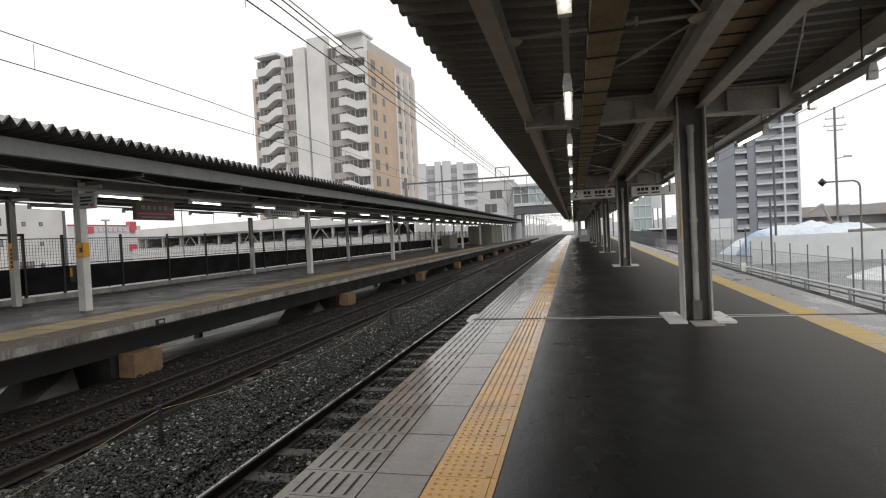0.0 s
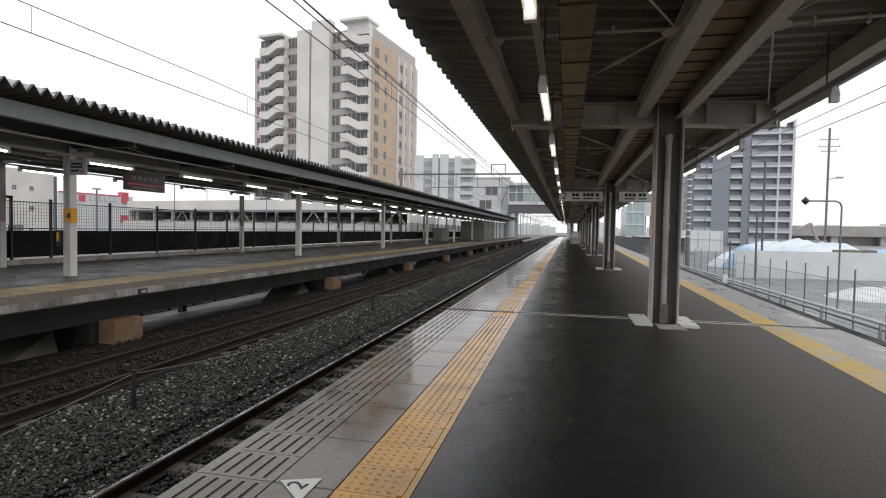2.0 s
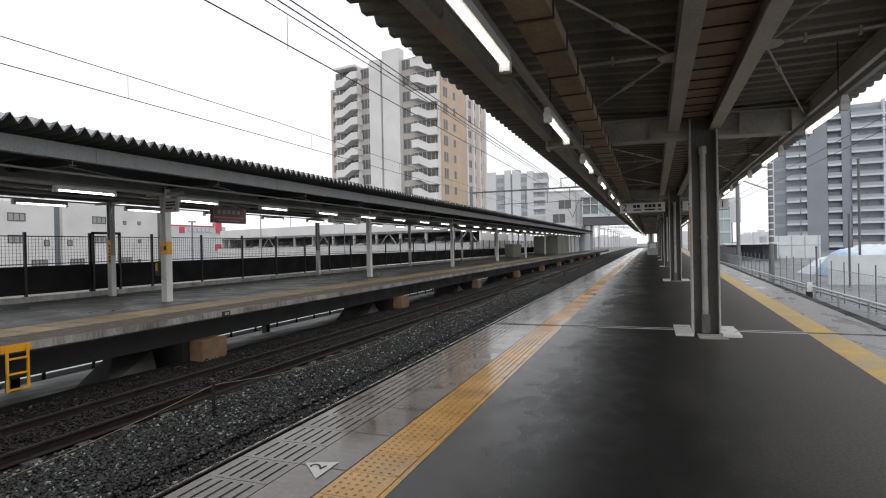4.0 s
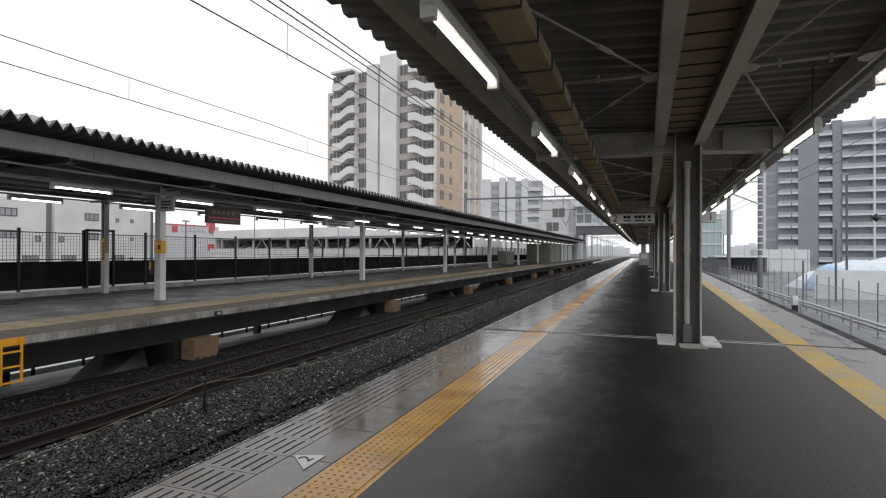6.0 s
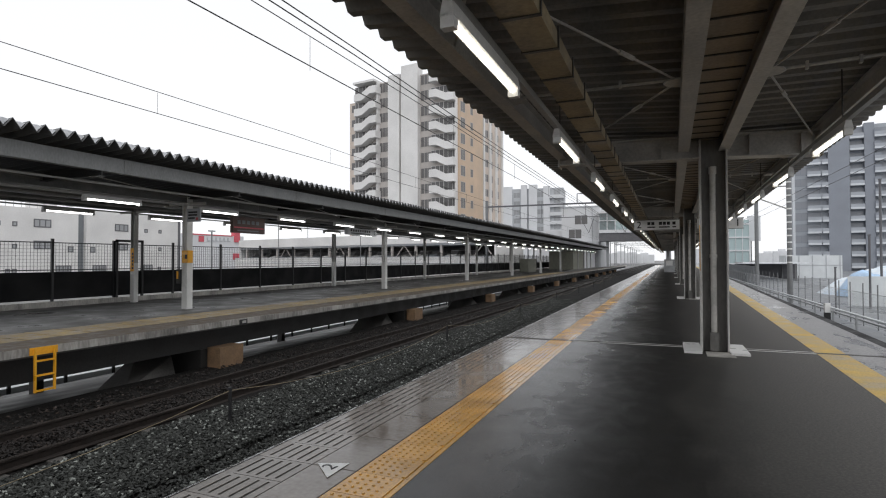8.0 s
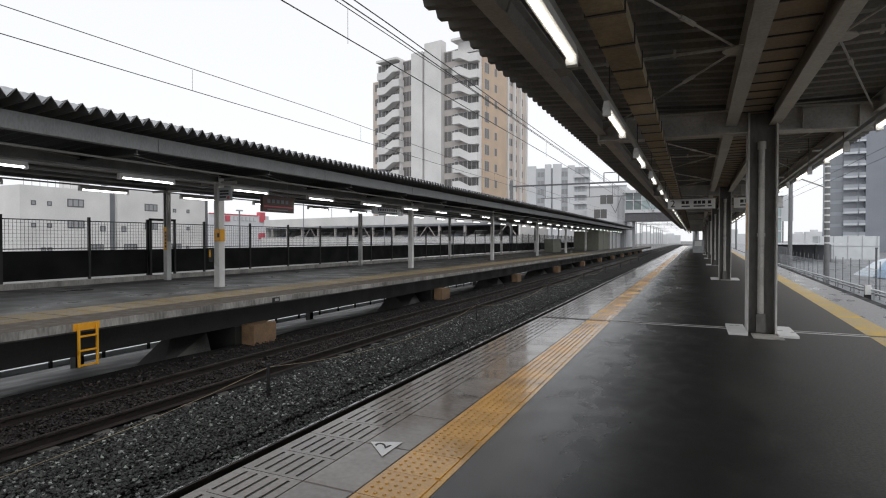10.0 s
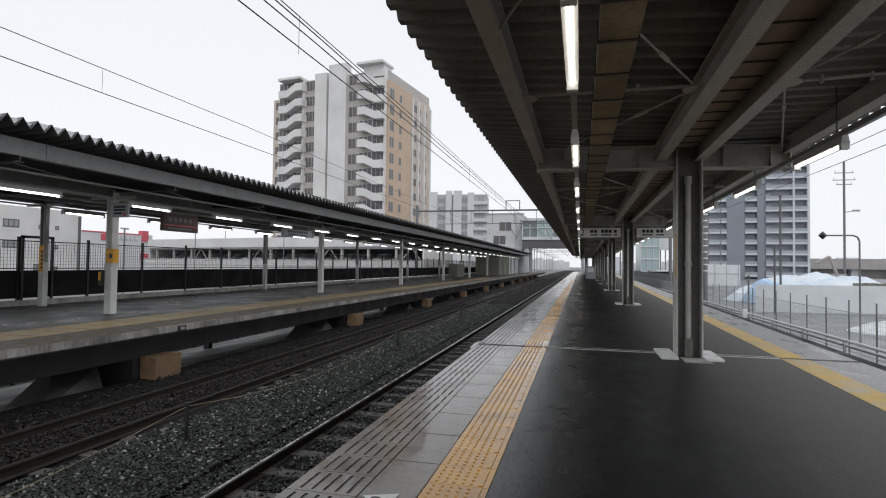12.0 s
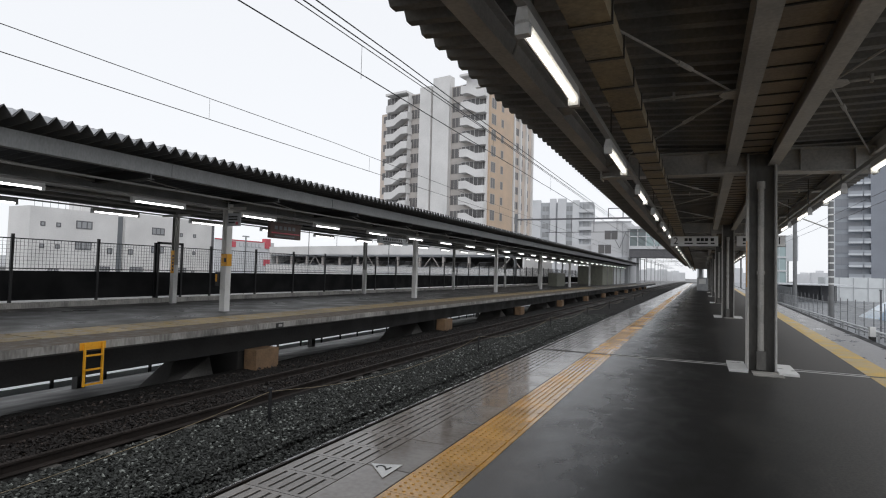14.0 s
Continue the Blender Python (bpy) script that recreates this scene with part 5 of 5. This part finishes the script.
heap("snow_cover", M_SNOW_TARP, 17.6, 50, 6.6, 6.0, 2.12, 1.0, mound, "old snow over pale blue sheeting")
heap("tarpaulin", M_TARP, 13.2, 46.5, 1.9, 2.4, 1.66, 4.0, mound, "pale blue tarpaulin", 0.05)
heap("tarpaulin", M_TARP, 21.6, 47.0, 1.8, 2.2, 1.66, 7.0, mound, "pale blue tarpaulin", 0.05)
pl = thing("pallet_stack", "dark green pallets on the snowy mound", "pallets", at=(18.2, 45.0, 0.20))
for i in range(4):
    boxes("pallet", M_KHAKI, pl, "", (0.65 * i, 0.65 * i + 0.6, -0.3, 0.3, 0.0, 0.26 + 0.03 * (i % 2)))
hp = thing("slush_heap", "low heap of dirty snow in the yard", "snow heap")
heap("snow_cover", M_SNOW, 13.0, 27.0, 2.6, 2.0, 0.5, 9.0, hp, "")

sc_ = thing("snow_clump", "small dirty white snow clump between the rails", "snow clump")
heap("snow_cover", M_SNOW, -3.62, 16.25, 0.30, 0.42, 0.16, 13.0, sc_, "", 0.16)

up = thing("utility_pole", "tall wooden-grey utility pole with cross arms", "utility pole", at=(27.8, 70, -1.2))
bm = bmesh.new()
bar(bm, (0, 0, 0), (0, 0, 14.7), 0.12, 10)
part("shaft", bm, M_POLE, up)
for z, l in ((13.4, 1.1), (12.6, 1.3), (12.1, 0.9)):
    boxes("cross_arm", M_GALV, up, "", (-l * 0.85, l * 0.85, -0.05, 0.05, z, z + 0.09))
    for s in (-0.85, 0.0, 0.85):
        bm = bmesh.new()
        bar(bm, (s * l * 0.9, 0, z + 0.09), (s * l * 0.9, 0, z + 0.30), 0.045, 6)
        part("insulator", bm, M_WHITE, up)
bm = bmesh.new()
bar(bm, (0, 0, 9.0), (1.0, 0, 9.2), 0.05, 6)
box(bm, 0.8, 1.5, -0.12, 0.12, 9.1, 9.3)
part("street_light", bm, M_GALV, up)
for x, y, zt, r in ((13.5, 45.0, 6.75, 0.075), (10.4, 36.2, 2.7, 0.055), (7.6, 31.0, 1.0, 0.04)):
    p = thing("yard_pole", "slim dark pole standing in the yard", "pole", "poles in the yard", at=(x, y, -1.2))
    bm = bmesh.new()
    bar(bm, (0, 0, 0), (0, 0, zt + 1.2), r, 8)
    part("shaft", bm, M_POLE_D, p)
    boxes("pole_cap", M_POLE_D, p, "", (-r * 1.15, r * 1.15, -r * 1.15, r * 1.15, zt + 1.2, zt + 1.26))

lp = thing("yard_lamp", "thin grey hooked lamp post with a dark lamp head", "lamp post", at=(8.75, 22.2, -1.2))
bm = bmesh.new()
pts = [(0, 0, 0), (0, 0, 3.62), (-0.06, 0, 3.76), (-0.2, 0, 3.82), (-1.0, 0, 3.82)]
for a, b in zip(pts, pts[1:]):
    bar(bm, a, b, 0.029, 8)
part("post", bm, M_POLE, lp)
bm = bmesh.new()
v = [bm.verts.new(p) for p in ((-1.28, 0, 3.82), (-0.98, 0, 3.82), (-1.13, -0.13, 3.82), (-1.13, 0.13, 3.82), (-1.13, 0, 3.97), (-1.13, 0, 3.67))]
for a, b in ((0, 2), (2, 1), (1, 3), (3, 0)):
    bm.faces.new((v[a], v[b], v[4]))
    bm.faces.new((v[b], v[a], v[5]))
part("lamp_head", bm, M_INK, lp, "dark faceted lamp head")

# slate grey apartment tower
tw = local("apartment_tower", "slate-grey apartment tower with pale balcony bands", "apartment building", 28.0, 150.0, -0.10)
TH, TS = 31.5, 2.66
boxes("body", M_TOWER, tw, "slate grey wall", (0, 24.3, 1.5, 16, -1.2, TH))
boxes("wing_wall", M_TOWER_M, tw, "slate wall with haze mixed into its colour", (15.2, 24.35, 1.4, 1.5, -1.2, TH + 0.3), (0.0, 6.6, 1.4, 1.5, -1.2, TH))
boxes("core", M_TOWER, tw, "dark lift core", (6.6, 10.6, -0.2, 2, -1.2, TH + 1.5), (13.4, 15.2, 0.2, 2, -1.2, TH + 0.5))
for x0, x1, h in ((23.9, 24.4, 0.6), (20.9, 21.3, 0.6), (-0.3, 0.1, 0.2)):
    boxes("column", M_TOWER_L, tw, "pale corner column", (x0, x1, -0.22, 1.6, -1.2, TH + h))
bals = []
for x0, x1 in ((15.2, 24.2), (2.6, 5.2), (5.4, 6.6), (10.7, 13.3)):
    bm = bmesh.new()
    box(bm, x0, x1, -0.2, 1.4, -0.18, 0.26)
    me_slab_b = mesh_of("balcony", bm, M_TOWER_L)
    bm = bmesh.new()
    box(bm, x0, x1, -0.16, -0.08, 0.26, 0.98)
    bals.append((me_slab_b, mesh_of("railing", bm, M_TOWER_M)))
# pane colour lifted towards grey for haze
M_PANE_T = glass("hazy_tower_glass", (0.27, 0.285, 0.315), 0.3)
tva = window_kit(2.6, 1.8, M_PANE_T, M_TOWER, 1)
bm = bmesh.new()
prism(bm, [(15.15, -0.15), (16.3, -0.15), (15.15, 1.5)], "z", 0.0, TS * 0.5)
me_zig = mesh_of("stair_fin", bm, M_TOWER)
for s in range(12):
    z = TH - TS * (s + 1)
    piece("stair_fin", me_zig, tw, (0, 0, z + 0.2))
    for i, me in enumerate(bals):
        piece("railing", me[1], piece("balcony", me[0], tw, (0, 0, z)), (0, 0, 0))
    for x in (1.4, 3.9, 12.0, 16.8, 19.5, 22.6):
        window_piece(tw, tva, (x, 1.5 if 6.6 < x < 15.2 else 1.4, z + 0.3))

# smaller things towards the end of the platform
wo = thing("site_office", "low white site office panels behind the yard", "site office")
boxes("wall", M_WHITE_HOARD, wo, "", (15.6, 22.4, 90, 94, -1.2, 1.95))
boxes("band", M_FARGREY, wo, "", (15.6, 22.4, 89.95, 90, 0.55, 0.65))
for i in range(5):
    boxes("panel_rib", M_FARGREY, wo, "", (15.7 + i * 1.6, 15.78 + i * 1.6, 89.93, 90, -1.2, 1.95))
ct = thing("car_port", "low car port with a snowy flat roof and a dark shade sheet", "car port", at=(12.0, 78, -1.2))
boxes("roof", M_SNOW, ct, "", (-3, 4.5, 0, 9, 2.1, 2.25))
# dark sheet at the back gives the roof its shaded underside
boxes("back_wall", M_POLE_D, ct, "dark sheet added for the shade under the roof", (-3, 4.5, 8.8, 9, 0, 2.0))
for x in (-2.8, 2.7):
    for y in (0.2, 8.6):
        boxes("post", M_POLE, ct, "", (x, x + 0.12, y, y + 0.12, 0, 2.1))
wl = thing("boundary_wall", "long low blue-grey boundary wall beyond the yard fence", "wall", kind="structure")
for i in range(16):
    boxes("wall_panel", M_FARGREY_D, wl, "", (7.9 + 0.12 * i, 8.0 + 0.12 * i, 60 + 4 * i, 63.9 + 4 * i, -1.2, 0.75))
tg = thing("glass_building", "pale teal glazed building beyond the platform end", "building")
boxes("body", M_TEAL, tg, "", (10.6, 14.0, 112, 122, -1.2, 8.6))
for i in range(4):
    boxes("floor_band", M_FARWALL, tg, "", (10.5, 14.1, 111.8, 112, 0.5 + 2.4 * i, 0.75 + 2.4 * i))
for i in range(4):
    boxes("mullion", M_FARWALL, tg, "", (10.6 + 1.1 * i, 10.7 + 1.1 * i, 111.85, 112, -1.2, 8.6))
bb_ = thing("billboard", "plain pale billboard on posts", "billboard", at=(14.9, 114, -1.2))
boxes("board", M_FARWALL, bb_, "", (-1.0, 1.1, 0, 0.3, 6.0, 10.6))
boxes("post", M_POLE, bb_, "", (-0.5, -0.3, 0.3, 0.5, 0, 6.2), (0.4, 0.6, 0.3, 0.5, 0, 6.2))
rd = thing("elevated_road", "long brown-grey elevated road in the distance", "road")
boxes("parapet", M_BROWNROAD, rd, "", (52, 420, 200, 204, 1.6, 4.9))
boxes("embankment", M_BROWNROAD, rd, "", (52, 420, 204, 206, -1.2, 1.6))
for i in range(12):
    boxes("pier", M_FARGREY, rd, "", (55 + 14 * i, 57 + 14 * i, 201, 203, -1.2, 1.6))
# low pale town beyond everything, added to suggest haze at the horizon
town = thing("distant_town", "low pale roofs of a distant town in winter haze", "town", kind="stuff")
rs = random.Random(8)
bm = bmesh.new()
for i in range(150):
    a = rs.uniform(-1.25, 1.1)
    dd = rs.uniform(330, 620)
    x, y = math.sin(a) * dd, math.cos(a) * dd
    w, h = rs.uniform(7, 22), rs.uniform(3, 9) * (1.6 if rs.random() < 0.1 else 1)
    if abs(x + 5) < 9:
        continue
    box(bm, x - w / 2, x + w / 2, y, y + w * 0.7, -1.3, h)
    if rs.random() < 0.6:
        box(bm, x - w * 0.2, x + w * 0.2, y + 1, y + w * 0.4, h, h + 1.4)
part("roofs", bm, M_FARWALL, town)

# an excavator resting behind the mound
ex = thing("excavator", "distant hazy brown excavator with a bent boom behind the mound", "excavator", at=(23.2, 62.0, -1.2))
boxes("track_unit", M_POLE_D, ex, "", (-1.6, 1.6, -0.9, 0.9, 0.0, 0.8))
boxes("cab", M_BROWNROAD, ex, "", (-1.4, 1.2, -0.8, 0.8, 0.8, 2.2))
bm = bmesh.new()
bar(bm, (0.8, 0, 1.8), (0.0, 0, 3.9), 0.16, 6)
part("boom", bm, M_BROWNROAD, ex)
bm = bmesh.new()
bar(bm, (0.0, 0, 3.9), (-1.2, 0, 3.2), 0.12, 6)
part("stick", bm, M_BROWNROAD, ex)

# ---------- slabs and tactile tiles of the near platform ----------
def slab_mesh(name, x0, x1, ln, h, material, bev=0.006):
    bm = bmesh.new()
    b = bev
    box(bm, x0, x1, 0, ln, -h, -b)
    r0 = [(x0, 0), (x1, 0), (x1, ln), (x0, ln)]
    r1 = [(x0 + b, b), (x1 - b, b), (x1 - b, ln - b), (x0 + b, ln - b)]
    lo = [bm.verts.new((x, y, -b)) for x, y in r0]
    hi = [bm.verts.new((x, y, 0)) for x, y in r1]
    for i in range(4):
        bm.faces.new((lo[i], lo[(i + 1) % 4], hi[(i + 1) % 4], hi[i]))
    bm.faces.new(hi)
    return bm


SL = 0.662
GAP = 0.006
bm = slab_mesh("slab", EDGE + 0.47, YEL0 - GAP, SL - GAP, 0.034, M_SLAB)
me_slab = mesh_of("slab", bm, M_SLAB)
# the grooved half of the edge: raised strips between five grooves
bm = bmesh.new()
box(bm, EDGE, EDGE + 0.07, 0, SL - GAP, -0.10, 0)
for half in (0.0, SL / 2):
    for i in range(5):
        x0 = EDGE + 0.07 + i * 0.0792
        box(bm, x0 + 0.022, x0 + 0.0792, half + 0.03, half + SL / 2 - 0.035, -0.034, 0)
        box(bm, x0, x0 + 0.022, half + 0.03, half + SL / 2 - 0.035, -0.034, -0.014)
    box(bm, EDGE + 0.07, EDGE + 0.466, half, half + 0.03, -0.034, 0)
    box(bm, EDGE + 0.07, EDGE + 0.466, half + SL / 2 - 0.035, half + SL / 2 - GAP, -0.034, 0)
me_gr = mesh_of("grooved_slab", bm, M_SLAB)
bm = bmesh.new()
for half in (0.0, SL / 2):
    for i in range(5):
        x0 = EDGE + 0.07 + i * 0.0792
        box(bm, x0 + 0.001, x0 + 0.021, half + 0.031, half + SL / 2 - 0.036, -0.0138, -0.006)
me_groove = mesh_of("groove_dirt", bm, M_GROOVE)
n_slab = 105
y0 = JOINT + 0.036 - SL * 31
for i in range(n_slab):
    y = y0 + i * SL
    piece("slab", me_slab, platform, (0, y, 0))
    g_ = piece("grooved_slab", me_gr, platform, (0, y, 0))
    piece("groove_dirt", me_groove, g_, (0, 0, 0))
boxes("edge_slabs_beyond", M_SLAB, platform, "", (EDGE, YEL0 - GAP, y0 + n_slab * SL, NEAR1, -0.034, 0.0))

# tactile tiles: twenty-five blunt studs and one raised bar
TL = 0.331
bm = bmesh.new()
w = YEL1 - YEL0
box(bm, YEL0, YEL1 - GAP, 0, TL - 0.005, -0.034, 0.0)
for i in range(5):
    for j in range(5):
        cx, cy = YEL0 + 0.045 + i * 0.058, 0.036 + j * 0.0635
        ring0 = [bm.verts.new((cx + 0.013 * math.cos(a), cy + 0.013 * math.sin(a), 0)) for a in (k * math.pi / 3 for k in range(6))]
        ring1 = [bm.verts.new((cx + 0.008 * math.cos(a), cy + 0.008 * math.sin(a), 0.006)) for a in (k * math.pi / 3 for k in range(6))]
        for k in range(6):
            bm.faces.new((ring0[k], ring0[(k + 1) % 6], ring1[(k + 1) % 6], ring1[k]))
        bm.faces.new(ring1)
box(bm, YEL1 - 0.075, YEL1 - 0.045, 0.01, TL - 0.015, 0.0, 0.006)
me_tile = mesh_of("tactile_tile", bm, M_YELLOW)
y = JOINT + 0.04 - TL * 42
n_tile = 190
ty = y
for i in range(n_tile):
    piece("tactile_tile", me_tile, platform, (0, ty + i * TL, 0))
boxes("tactile_strip_beyond", M_YELLOW, platform, "", (YEL0, YEL1 - GAP, ty + n_tile * TL, NEAR1, -0.034, 0.0), (YEL0, YEL1 - GAP, NEAR0, ty, -0.034, 0.0))
# yellow strip on the other side
bm = bmesh.new()
box(bm, R_YEL0, R_YEL1, 0, 0.60, -0.034, 0.003)
me_rt = mesh_of("tactile_tile", bm, M_YELLOW_SIDE)
for i in range(100):
    piece("tactile_tile", me_rt, platform, (fan(0, -2 + i * 0.605, FAN_R), -2 + i * 0.605 + FAN_R * R_YEL0, 0), -FAN_R)
skew(boxes("tactile_strip_beyond", M_YELLOW_SIDE, platform, "", (R_YEL0, R_YEL1, -1.93 + 100 * 0.605, NEAR1, -0.034, 0.003), (R_YEL0, R_YEL1, NEAR0, -1.945, -0.034, 0.003)), FAN_R)

# far platform: worn yellow tiles and edge blocks
bm = bmesh.new()
box(bm, -11.55, -10.98, 0, 0.56, -0.03, 0.004)
box(bm, -10.96, F_EDGE - 0.99, 0, 0.56, -0.03, 0.004)
me_ft = mesh_of("tactile_tile", bm, M_YELLOW_WORN)
bm = bmesh.new()
box(bm, F_EDGE - 0.06, F_EDGE, 0, 0.985, -0.135, 0.0)
me_fe = mesh_of("edge_block", bm, M_EDGE_FACE)
for i in range(110):
    piece("tactile_tile", me_ft, far, (0, -4 + i * 0.605, 0))
for i in range(90):
    piece("edge_block", me_fe, far, (0, -4 + i * 0.99, random.uniform(-0.004, 0.004)))
boxes("edge_beyond", M_CONC, far, "", (F_EDGE - 0.06, F_EDGE, 85.1, FY1, -0.17, 0.0))

# the white triangle mark
mark = thing("floor_mark", "white triangle sticker with a black 2 on the slabs", "floor mark", at=(-1.885, 3.16, 0.004))
bm = bmesh.new()
prism(bm, [(-0.13, 0.05), (0.075, 0.13), (0.075, -0.14)], "z", 0.0, 0.003)
part("sticker", bm, M_WHITE, mark)
flat_text("platform_number", "2", 0.15, M_INK, mark, pose(-0.01, 0.02, 0.003, 0, 0, 78), "black number")
